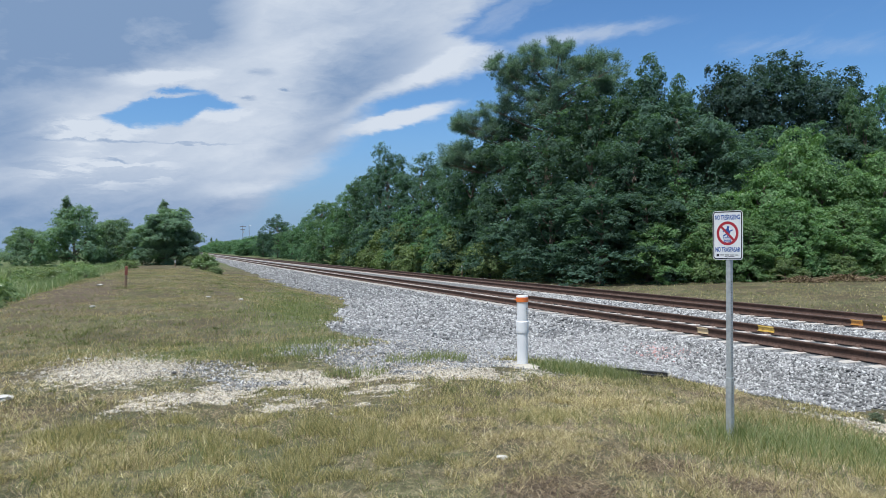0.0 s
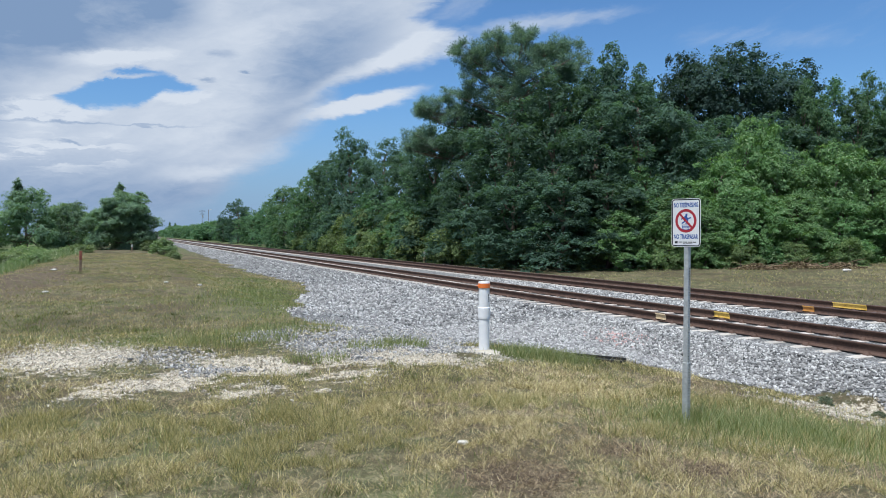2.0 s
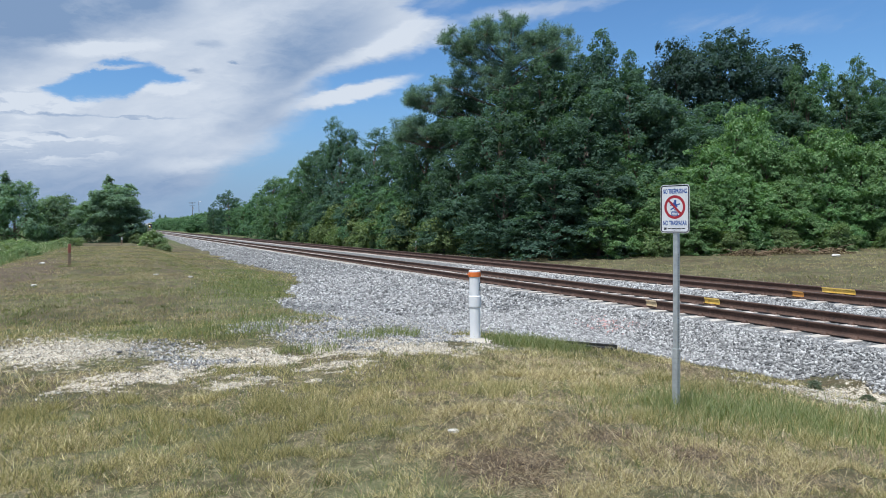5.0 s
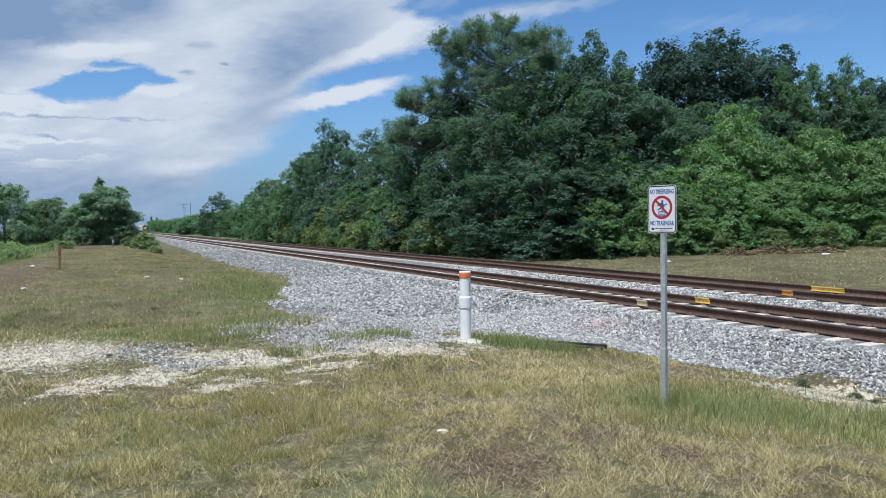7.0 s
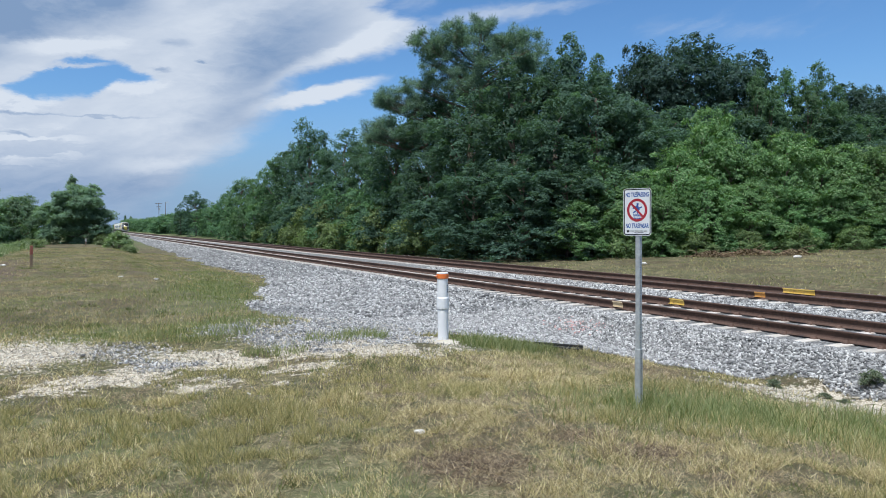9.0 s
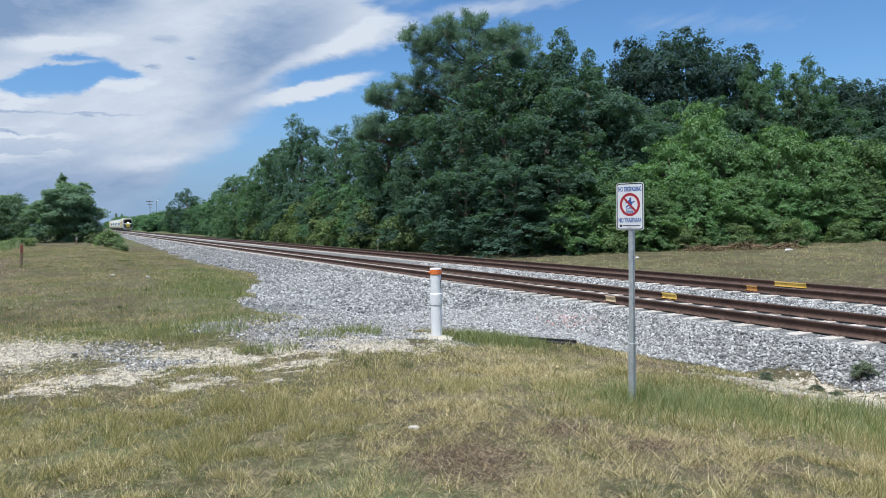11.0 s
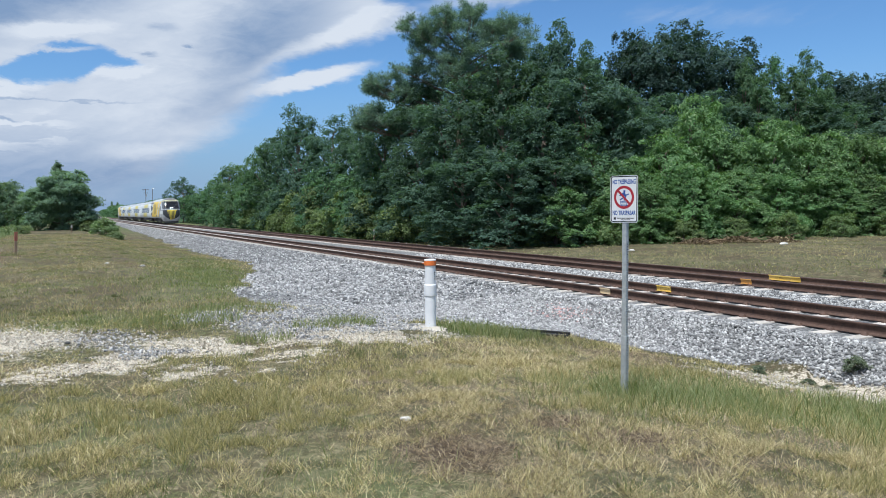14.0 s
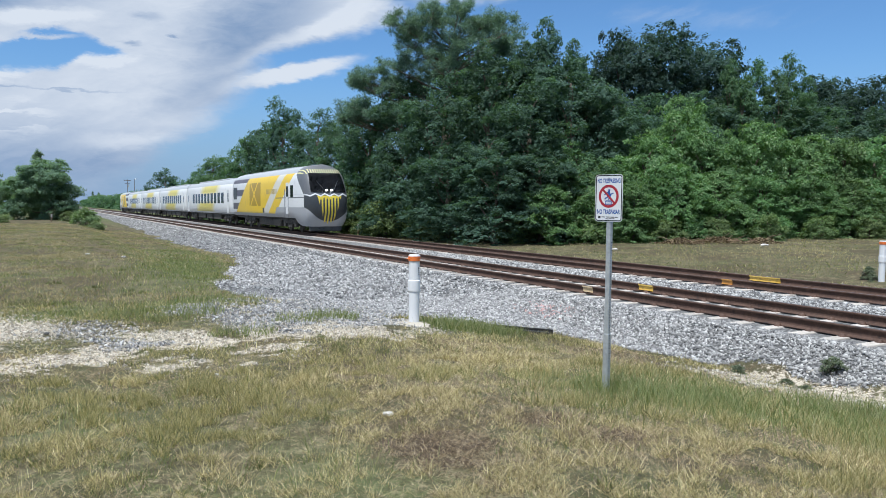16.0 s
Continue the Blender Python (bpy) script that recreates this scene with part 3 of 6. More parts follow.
def fresh_at(x, y):
    a = np.exp(-((x - 5.6) / 1.5) ** 2 - ((y - 5.3) / 0.95) ** 2)
    a = np.maximum(a, np.exp(-((x - 7.4) / 1.9) ** 2 - ((y - 4.0) / 1.4) ** 2))
    a = np.maximum(a, np.exp(-((x - 5.7) / 0.6) ** 2 - ((y - 10.0) / 0.6) ** 2))
    a = np.maximum(a, 0.5 * np.exp(-((x - 3.6 - 0.14 * (y - 22)) / 1.3) ** 2 - ((y - 25) / 11.0) ** 4))
    a = np.maximum(a, 0.7 * np.exp(-((x - 0.2) / 0.9) ** 2 - ((y - 12.2) / 0.45) ** 2))
    a = np.maximum(a, 0.5 * np.exp(-((x + 1.4) / 0.8) ** 2 - ((y - 12.9) / 0.5) ** 2))
    a = np.maximum(a, 0.8 * np.exp(-((x - 1.9) / 1.0) ** 2 - ((y - 12.6) / 0.8) ** 2))
    a = np.maximum(a, 0.4 * np.exp(-((x - 0.3) / 1.2) ** 2 - ((y - 6.3) / 0.9) ** 2))
    a = np.maximum(a, 0.5 * np.exp(-((x - 1.5) / 0.5) ** 2 - ((y - 4.2) / 0.7) ** 2))
    a = np.maximum(a, sstep(-x, 4.5, 7.5) * sstep(y, 8, 16))
    return np.maximum(a, 0.7 * sstep(np.hypot(x, y), 70, 130))


def axis_lines(spans):
    out = [spans[0][0]]
    for a, b, step0, step1 in spans:
        n, tot = 0, a
        while tot < b - 1e-6:
            f = (tot - a) / (b - a)
            tot = min(b, tot + step0 + (step1 - step0) * f)
            out.append(tot)
    return np.array(out)


def build_ground():
    gx = axis_lines([(-2600, -300, 400, 150), (-300, -40, 60, 4), (-40, -6, 3, 0.3), (-6, 9, 0.14, 0.14), (9, 21, 0.2, 0.2), (21, 60, 0.5, 3), (60, 300, 6, 60), (300, 2600, 120, 400)])
    gy = axis_lines([(-2600, -100, 400, 60), (-100, 0, 20, 0.4), (0, 14, 0.14, 0.14), (14, 40, 0.2, 0.5), (40, 160, 0.7, 4), (160, 900, 6, 40), (900, 3600, 60, 400)])
    X, Y = np.meshgrid(gx, gy, indexing="ij")
    Z = land(X, Y)
    nx, ny = X.shape
    idx = np.arange(nx * ny).reshape(nx, ny)
    f = np.stack([idx[:-1, :-1], idx[1:, :-1], idx[1:, 1:], idx[:-1, 1:]], -1).reshape(-1, 4)
    me = mesh_from("ground", np.stack([X, Y, Z], -1).reshape(-1, 3), f, [M_GROUND], True)
    for n, fn in (("gravel", gravel_at), ("pale", pale_at), ("bare", bare_at), ("fresh", fresh_at)):
        a = me.attributes.new(n, "FLOAT", "POINT")
        a.data.foreach_set("value", fn(X.ravel(), Y.ravel()).astype(np.float32))
    return tagged(new("ground", me), "dry mown grass and grey gravel beside railway tracks", "ground", kind="structure")


build_ground()

# ---- loose stones and grass ----
rs = np.random.RandomState(11)
OCTA_V = np.array([(1, 0, 0), (0, 1, 0), (-1, 0, 0), (0, -1, 0), (0, 0, 1), (0, 0, -1)], float)
OCTA_F = np.array([(0, 1, 4), (1, 2, 4), (2, 3, 4), (3, 0, 4), (1, 0, 5), (2, 1, 5), (3, 2, 5), (0, 3, 5)])


def stones(name, x, y, size, mat, label, category, faces=OCTA_F):
    n = len(x)
    v = OCTA_V[None] * (1 + (rs.rand(n, 6, 1) - 0.5) * 0.7) + (rs.rand(n, 6, 3) - 0.5) * 0.5
    q = rs.randn(n, 4)
    q /= np.linalg.norm(q, axis=1, keepdims=True)
    w, a, b, c = q.T
    R = np.stack([1 - 2 * (b * b + c * c), 2 * (a * b - c * w), 2 * (a * c + b * w), 2 * (a * b + c * w), 1 - 2 * (a * a + c * c), 2 * (b * c - a * w),
                  2 * (a * c - b * w), 2 * (b * c + a * w), 1 - 2 * (a * a + b * b)], -1).reshape(n, 3, 3)
    v = np.einsum("nij,nkj->nki", R, v * np.array([1.25, 0.95, 0.7])) * size[:, None, None]
    v += np.stack([x, y, land(x, y) + size * 0.25], -1)[:, None]
    f = (faces[None] + np.arange(n)[:, None, None] * 6).reshape(-1, 3)
    return tagged(new(name, mesh_from(name, v.reshape(-1, 3), f, [mat])), label, category, kind="stuff")


def spread(n, x0, x1, y0, y1, keep, power=1.0):
    x = x0 + (x1 - x0) * rs.rand(n)
    y = y0 + (y1 - y0) * rs.rand(n) ** power
    ok = rs.rand(n) < keep(x, y)
    return x[ok], y[ok]


bed_only = lambda x, y: np.clip((gravel_at(x, y) - 0.15) / 0.6, 0, 1)
bx, by = [], []
for args in ((52000, 6.0, 10.98, 3.5, 16, 1.0), (32000, 3.0, 10.98, 10, 30, 1.4), (11000, 4.5, 10.98, 28, 75, 1.6), (5000, 5.5, 10.98, 70, 150, 1.4), (11000, 13.66, 15.46, 5, 32, 1.2), (4500, 18.14, 20.0, 8, 45, 1.2), (24000, -1.5, 5.5, 8.5, 14, 1.0)):
    a, b = spread(args[0], args[1], args[2], args[3], args[4], bed_only, args[5])
    bx.append(a + line_x(b))
    by.append(b)
bx, by = np.concatenate(bx), np.concatenate(by)
far = np.hypot(bx, by)
stones("track_ballast", bx, by, (0.023 + 0.031 * rs.rand(len(bx)) ** 1.8) * np.clip(far / 18, 0.9, 1.2) * np.where(by > 70, 1.5, np.where(by < 16, 0.93, 1.0)) * np.where((bx < 5.4) & (by < 15), 0.6, 1.0), M_STONE, "grey crushed stone ballast around the tracks", "ballast")
lx, ly = spread(110000, -3, 10, 5, 19, lambda x, y: np.clip(pale_at(x, y) ** 1.5 + 0.35 * (gravel_at(x, y) > 0.2) * (x < 5.2) * (y < 13), 0, 1))
stones("limestone_chippings", lx, ly, 0.008 + 0.02 * rs.rand(len(lx)) ** 2, M_LIME, "pale limestone chippings scattered over dry grass", "gravel", OCTA_F[[0, 2, 5, 7]])
px_, py_ = spread(500, 9.2, 10.3, 12.4, 14.4, lambda x, y: np.exp(-((x - 9.8) / 0.35) ** 2 - ((y - 13.4) / 0.6) ** 2))
stones("pink_marked_stones", px_, py_, 0.025 + 0.018 * rs.rand(len(px_)), M_PINK, "ballast stones with faded pink marking paint", "ballast")


def blades(name, x, y, h, w, mat, label, lean=0.6):
    """Bent grass blades, each of three triangles."""
    n = len(x)
    a = rs.rand(n) * 2 * math.pi
    la = rs.rand(n) * 2 * math.pi
    l = lean * (0.3 + rs.rand(n)) * h
    base = np.stack([x, y, land(x, y) - 0.005], -1)
    side = np.stack([np.cos(a), np.sin(a), np.zeros(n)], -1) * (w / 2)[:, None]
    tip = np.stack([np.cos(la) * l, np.sin(la) * l, h * (1.05 - lean * 0.4 * rs.rand(n))], -1)
    mid = tip * np.array([0.35, 0.35, 0.6])
    v = np.stack([base - side, base + side, base + mid - side * 0.75, base + mid + side * 0.75, base + tip], 1)
    F = np.array([(0, 1, 3), (0, 3, 2), (2, 3, 4)])
    f = (F[None] + np.arange(n)[:, None, None] * 5).reshape(-1, 3)
    return tagged(new(name, mesh_from(name, v.reshape(-1, 3), f, [mat])), label, "grass", kind="stuff")


def turf(x, y):
    bald = np.clip(gravel_at(x, y) * 1.3 + pale_at(x, y) * 1.1 + bare_at(x, y) * 1.0, 0, 1)
    near = 1 - sstep(np.hypot(x, y), 6.5, 11)
    clump = 1 - near * 0.93 * sstep(fnoise(x + 1.7, y - 2.2, 5.0), 0.60, 0.43)
    return (1 - bald) * clump * (0.14 + 0.41 * near + (0.86 - 0.41 * near) * sstep(fnoise(x, y, 1.3), 0.36, 0.58) * (0.45 + 0.55 * sstep(fnoise(x - 3, y + 8, 0.4), 0.38, 0.56)))


def thatch(name, x, y, h, w, mat, label, lean):
    """Fine grass, one narrow triangle to a blade."""
    n = len(x)
    a, la = rs.rand(n) * 2 * math.pi, rs.rand(n) * 2 * math.pi
    l = lean * (0.2 + rs.rand(n)) * h
    base = np.stack([x, y, land(x, y) - 0.004], -1)
    side = np.stack([np.cos(a), np.sin(a), np.zeros(n)], -1) * (w / 2)[:, None]
    tip = np.stack([np.cos(la) * l, np.sin(la) * l, h], -1)
    v = np.stack([base - side, base + side, base + tip], 1)
    return tagged(new(name, mesh_from(name, v.reshape(-1, 3), np.arange(3 * n).reshape(-1, 3), [mat])), label, "grass", kind="stuff")


gx, gy = [], []
for n, x0, x1, y0, y1, p in ((700000, -2.8, 7.2, 2.3, 7.5, 1.3), (220000, -5, 9.5, 6.5, 13, 1.2), (14000, -9, 7.5, 12, 30, 1.3), (70000, -7, 10, -4.0, 2.6, 0.8), (30000, -7, -2.8, 2.4, 7.5, 1.0), (20000, 7.2, 10, 2.4, 6.0, 1.0)):
    a, b = spread(n, x0, x1, y0, y1, turf, p)
    gx.append(a)
    gy.append(b)
gx, gy = np.concatenate(gx), np.concatenate(gy)
dist = np.hypot(gx, gy)
tuft = 0.5 * sstep(fnoise(gx + 3, gy, 2.6), 0.38, 0.68) + 0.6 * sstep(fnoise(gx + 1.7, gy - 2.2, 5.0), 0.42, 0.66)
hh = (0.016 + 0.055 * rs.rand(len(gx)) ** 1.8) * (0.30 + 1.5 * tuft) * np.clip(1.15 - dist / 40, 0.55, 1.0)
green = rs.rand(len(gx)) < 0.10 + 0.5 * np.exp(-((gx + 0.5) / 1.3) ** 2 - ((gy - 5.4) / 1.4) ** 2) + 0.75 * sstep(fnoise(gx - 7, gy + 4, 0.55), 0.44, 0.64)
wide = 0.0034 * np.clip(dist / 4.6, 1, 4.5) * (0.6 + 0.8 * rs.rand(len(gx)))
thatch("dry_grass", gx[~green], gy[~green], hh[~green], wide[~green], M_DRY, "short dry mown grass, tan and straw coloured", 1.6)
thatch("mown_grass", gx[green], gy[green], hh[green] * 1.25, wide[green], M_BLADE, "short half-green mown grass among dry stalks", 0.9)
fx, fy = [], []
for n, x0, x1, y0, y1 in ((60000, 2.5, 9.3, 2.6, 7.5), (12000, 4.6, 7.0, 9.0, 11.0), (30000, -1, 6, 8, 34), (9000, -3, 3, 4, 8)):
    a, b = spread(n, x0, x1, y0, y1, lambda x, y: fresh_at(x, y) ** 1.5 * (1 - np.clip(gravel_at(x, y) * 1.2 + pale_at(x, y), 0, 1)))
    fx.append(a)
    fy.append(b)
fx, fy = np.concatenate(fx), np.concatenate(fy)
dist = np.hypot(fx, fy)
blades("green_grass", fx, fy, (0.08 + 0.16 * rs.rand(len(fx)) ** 1.5) * np.clip(1.15 - dist / 60, 0.6, 1.15), 0.0045 * np.clip(dist / 6, 1, 5), M_FRESH, "longer fresh green grass tufts", 0.7)
cx_, cy_ = spread(1100, -5.0, 8.0, 3.0, 17.0, turf, 1.4)
far_x, far_y = spread(120, -9.0, 4.5, 14.0, 62.0, turf, 1.5)
cx_, cy_ = np.concatenate([cx_, far_x]), np.concatenate([cy_, far_y])
rad = np.repeat((0.06 + 0.16 * rs.rand(len(cx_))) * np.clip(cy_ / 14, 1, 2.2), 42)
ang, rr = rs.rand(len(rad)) * 6.283, np.sqrt(rs.rand(len(rad)))
tx, ty = np.repeat(cx_, 42) + np.cos(ang) * rr * rad, np.repeat(cy_, 42) + np.sin(ang) * rr * rad
thatch("weed_tufts", tx, ty, (0.03 + 0.07 * rs.rand(len(tx))) * (1.15 - 0.5 * rr), 0.006 * np.clip(np.hypot(tx, ty) / 7, 1, 5), M_TUFT, "small dark weed tufts in the mown grass", 0.8)
path_x, path_y = spread(170000, -7.5, 7.6, 11.5, 62, lambda x, y: (1 - np.clip(gravel_at(x, y) * 1.3 + pale_at(x, y) + bare_at(x, y) * 0.55, 0, 1)) * (0.35 + 0.65 * sstep(fnoise(x, y, 1.1), 0.34, 0.56)), 1.7)
dist = np.hypot(path_x, path_y)
path_h = (0.025 + 0.055 * rs.rand(len(path_x))) * (0.5 + 0.9 * fnoise(path_x + 2, path_y, 2.2)) * (1 + 0.9 * fresh_at(path_x, path_y))
path_w = 0.0026 * np.clip(dist / 3.6, 1, 8)
path_g = rs.rand(len(path_x)) < 0.12 + 0.6 * sstep(fnoise(path_x - 7, path_y + 4, 0.5), 0.42, 0.62) + 0.7 * fresh_at(path_x, path_y)
thatch("path_grass", path_x[~path_g], path_y[~path_g], path_h[~path_g], path_w[~path_g], M_VERGE, "short tan grass on the mown path", 1.0)
thatch("green_path_grass", path_x[path_g], path_y[path_g], path_h[path_g], path_w[path_g], M_VERGE_GREEN, "short green grass on the mown path", 0.8)
tuft_x, tuft_y = [], []
for x0, y0, r0, n0 in ((3.85, 10.65, 0.28, 420), (1.5, 11.6, 0.6, 800), (3.15, 10.3, 0.25, 260), (2.5, 12.6, 0.5, 500), (6.1, 9.9, 0.5, 900), (5.5, 10.05, 0.3, 400), (2.2, 9.6, 0.3, 260), (-1.76, 31.0, 0.3, 260), (4.95, 5.55, 0.35, 500)):
    a, r = rs.rand(n0) * 6.283, np.sqrt(rs.rand(n0)) * r0
    tuft_x.append(x0 + np.cos(a) * r * 1.5)
    tuft_y.append(y0 + np.sin(a) * r)
tuft_x, tuft_y = np.concatenate(tuft_x), np.concatenate(tuft_y)
blades("grass_tufts", tuft_x, tuft_y, 0.05 + 0.14 * rs.rand(len(tuft_x)), 0.006 + 0.004 * rs.rand(len(tuft_x)), M_FRESH, "green grass tufts growing through the gravel", 0.7)
kx, ky = spread(11000, -2.6, 8.5, 2.6, 9.0, turf, 1.2)
blades("seed_stalks", kx, ky, 0.04 + 0.08 * rs.rand(len(kx)), 0.0024 * np.clip(np.hypot(kx, ky) / 5, 1, 2), M_DRY, "pale dry seed stalks standing above the mown grass", 0.6)
sx, sy = spread(190000, -3, 8, 2.6, 9, lambda x, y: np.clip(bare_at(x, y) * 0.55 + 0.2 + 0.5 * sstep(fnoise(x + 5, y, 0.8), 0.45, 0.62), 0, 1) * (1 - np.clip(gravel_at(x, y) + pale_at(x, y), 0, 1)), 1.3)
thatch("cut_straw", sx, sy, 0.012 + 0.035 * rs.rand(len(sx)), 0.0036 * np.clip(np.hypot(sx, sy) / 5, 1, 2), M_STRAW, "dry cut straw lying on the soil", 3.2)
mx, my = spread(60000, 1.2, 5.2, 3.2, 5.8, lambda x, y: np.clip(bare_at(x, y) - 0.25, 0, 1))
thatch("matted_grass", mx, my, 0.01 + 0.03 * rs.rand(len(mx)), np.full(len(mx), 0.005), M_MAT, "dark brown matted dead grass on bare soil", 2.6)
wx, wy = spread(55000, -30, -2.6, 18, 110, lambda x, y: sstep(-x - np.interp(y, [18, 30, 45, 60, 80], [5.2, 4.5, 3.9, 2.6, 3.0]), 0, 1.2) * (0.25 + 0.75 * sstep(fnoise(x, y, 0.3), 0.35, 0.6)), 1.3)
blades("tall_weeds", wx, wy, 0.2 + 0.7 * rs.rand(len(wx)) * (0.1 + fnoise(wx, wy, 0.25)), 0.014 + 0.02 * rs.rand(len(wx)), M_WEED, "tall green weeds beyond the mown strip", 0.8)
vx, vy = spread(60000, 20.2, 56, 8, 50, lambda x, y: sstep(fnoise(x, y, 0.35), 0.3, 0.6))
vd = rs.rand(len(vx)) < 0.35 + 0.6 * sstep(fnoise(vx, vy, 0.22), 0.42, 0.58)
vh = (0.03 + 0.08 * rs.rand(len(vx))) * (0.5 + fnoise(vx, vy, 0.6))
thatch("far_dry_grass", vx[vd], vy[vd], vh[vd], np.full(vd.sum(), 0.022), M_VERGE, "dry tan verge grass across the tracks", 1.2)
thatch("far_verge_grass", vx[~vd], vy[~vd], vh[~vd] * 1.2, np.full((~vd).sum(), 0.022), M_VERGE_GREEN, "half-green verge grass across the tracks", 0.9)

# ---- trees ----


def leaf_mesh(name, c, nrm, size, mat, slim=0.62):
    """Leaves as small pointed blades at c facing nrm."""
    n = len(c)
    t = np.cross(nrm, rs.randn(n, 3))
    t /= np.linalg.norm(t, axis=1, keepdims=True) + 1e-9
    b = np.cross(nrm, t)
    s = (size * (0.6 + 0.8 * rs.rand(n)))[:, None]
    v = np.stack([c - t * s * 0.7 + b * s * slim, c - t * s * 0.7 - b * s * slim, c + t * s * 1.2], 1)
    return mesh_from(name, v.reshape(-1, 3), np.arange(3 * n).reshape(-1, 3), [mat])


def unit(n):
    v = rs.randn(n, 3)
    return v / np.linalg.norm(v, axis=1, keepdims=True)


def crown_points(lobes, sprigs, per, spread_r, droop=0.2):
    """Sprigs of leaves over the shells of the lobes (x, y, z, rx, ry, rz), with gaps."""
    L = np.array(lobes, float)
    area = (L[:, 3] * L[:, 4] + L[:, 3] * L[:, 5] + L[:, 4] * L[:, 5])
    k = rs.choice(len(L), sprigs * 3, p=area / area.sum())
    d = unit(len(k))
    r = 0.55 + 0.55 * rs.rand(len(k)) ** 0.45
    c = L[k, :3] + d * L[k, 3:] * r[:, None]
    inside = np.zeros(len(k), bool)
    for i, l in enumerate(L):
        q = (((c - l[:3]) / l[3:]) ** 2).sum(1)
        inside |= (q < 0.42) & (k != i)
    k_gap = 6.0 / max(2.0, L[:, 3].max() * 2.2)
    gap = fnoise(c[:, 0] * 1.0 + c[:, 2] * 0.7, c[:, 1] + c[:, 2], 0.55 * k_gap) > 0.31
    ok = ~inside & gap & ((d[:, 2] > -0.25) | (rs.rand(len(k)) < 0.35))
    c, d = c[ok][:sprigs], d[ok][:sprigs]
    n = len(c)
    off = unit(n * per).reshape(n, per, 3) * (rs.rand(n, per, 1) ** 0.5) * spread_r * (0.6 + 0.8 * rs.rand(n, 1, 1))
    off[..., 2] = off[..., 2] * 0.6 - droop * (off[..., :2] ** 2).sum(-1) / spread_r
    pts = (c[:, None] + off).reshape(-1, 3)
    nr = d[:, None] * 0.55 + np.array([0, 0, 0.65]) + unit(n * per).reshape(n, per, 3) * 0.62 + off / spread_r * 0.4
    nr = nr.reshape(-1, 3)
    nr /= np.linalg.norm(nr, axis=1, keepdims=True)
    return pts, nr


def trunk_bm(height, r0, limbs):
    bm = bmesh.new()
    top = Vector((rs.uniform(-0.3, 0.3), rs.uniform(-0.3, 0.3), height))
    add_limb(bm, (0, 0, -0.4), top, r0, r0 * 0.35, 8, rs.uniform(-0.3, 0.3))
    for z, q, r in limbs:
        add_limb(bm, top * (z / height), q, r, r * 0.3, 6, 0.25)
    return bm


def broad_tree(name, height, radius, mat, sprigs, per, leaf, label, seed, low=0.12, lobe_n=11, category="tree"):
    """A tree or shrub: a trunk with limbs and a crown of lobes."""
    rs.seed(seed)
    lobes, limbs = [], []
    for i in range(lobe_n):
        f = (i + 0.5) / lobe_n
        z = height * (low + (0.93 - low) * f)
        wide = radius * (0.35 + 0.65 * math.sin(math.pi * min(1.0, 0.22 + 0.75 * f)))
        a = i * 2.4 + rs.rand() * 0.9
        r = wide * (0.42 + 0.22 * rs.rand())
        d = max(0.0, wide - r) * (0.75 + 0.35 * rs.rand())
        rz = r * (0.75 + 0.3 * rs.rand())
        z = min(z, height - rz * 0.9)
        lobes.append((d * math.cos(a), d * math.sin(a), z, r, r, rz))
        limbs.append((max(0.15 * height, z - 0.5 * r - 0.1 * height), (d * 0.9 * math.cos(a), d * 0.9 * math.sin(a), z), 0.03 * radius))
    lobes.append((0, 0, height * (low + 1) / 2, radius * 0.5, radius * 0.5, height * (1 - low) * 0.42))
    knobs = []
    for x, y, z, rx, ry, rz in lobes:
        for j in range(6):
            d = unit(1)[0]
            d[2] = abs(d[2]) * 0.9 - 0.25
            k = 0.34 + 0.22 * rs.rand()
            knobs.append((x + d[0] * rx * 0.8, y + d[1] * ry * 0.8, z + d[2] * rz * 0.8, rx * k, ry * k, rz * k * 0.85))
    c, nr = crown_points(lobes[:len(lobes) // 3] + lobes[-1:] + knobs, sprigs, per, leaf * 3.9)
    c[:, 2] = np.maximum(c[:, 2] * height / np.percentile(c[:, 2], 99.6), 0.05)
    c[:, :2] *= radius / np.percentile(np.hypot(c[:, 0], c[:, 1]), 97)
    th = empty(name, pose(0, 0, 0), label, category)
    part("trunk", trunk_bm(height * 0.8, 0.035 * radius + 0.04 * min(1.0, height / 4) ** 2, limbs), M_BARK, th, smooth=True)
    cr = new("crown", leaf_mesh("crown", c, nr, np.full(len(c), leaf), mat))
    cr.parent = th
    return th


PINE_CLUSTERS = [(-3.6, 16.7, 1.4), (4.3, 16.2, 1.5), (3.0, 17.1, 1.3), (-1.7, 17.3, 1.4), (1.0, 17.6, 1.2), (0.5, 17.0, 2.2), (-1.8, 16.6, 1.7), (2.8, 16.4, 1.8), (-3.2, 15.6, 1.4), (4.2, 15.2, 1.3), (0.2, 15.6, 2.2), (2.0, 14.6, 2.0), (-2.2, 14.6, 1.6), (-4.6, 13.6, 1.3),
                 (-0.6, 13.4, 2.0), (-6.4, 12.6, 1.5), (-5.2, 11.8, 1.5), (-7.6, 12.2, 0.9), (-3.4, 12.2, 1.5), (-7.6, 10.2, 1.2), (-6.4, 9.6, 1.3), (-8.6, 9.4, 1.0), (2.6, 12.6, 1.8), (-5.0, 9.2, 1.2)]


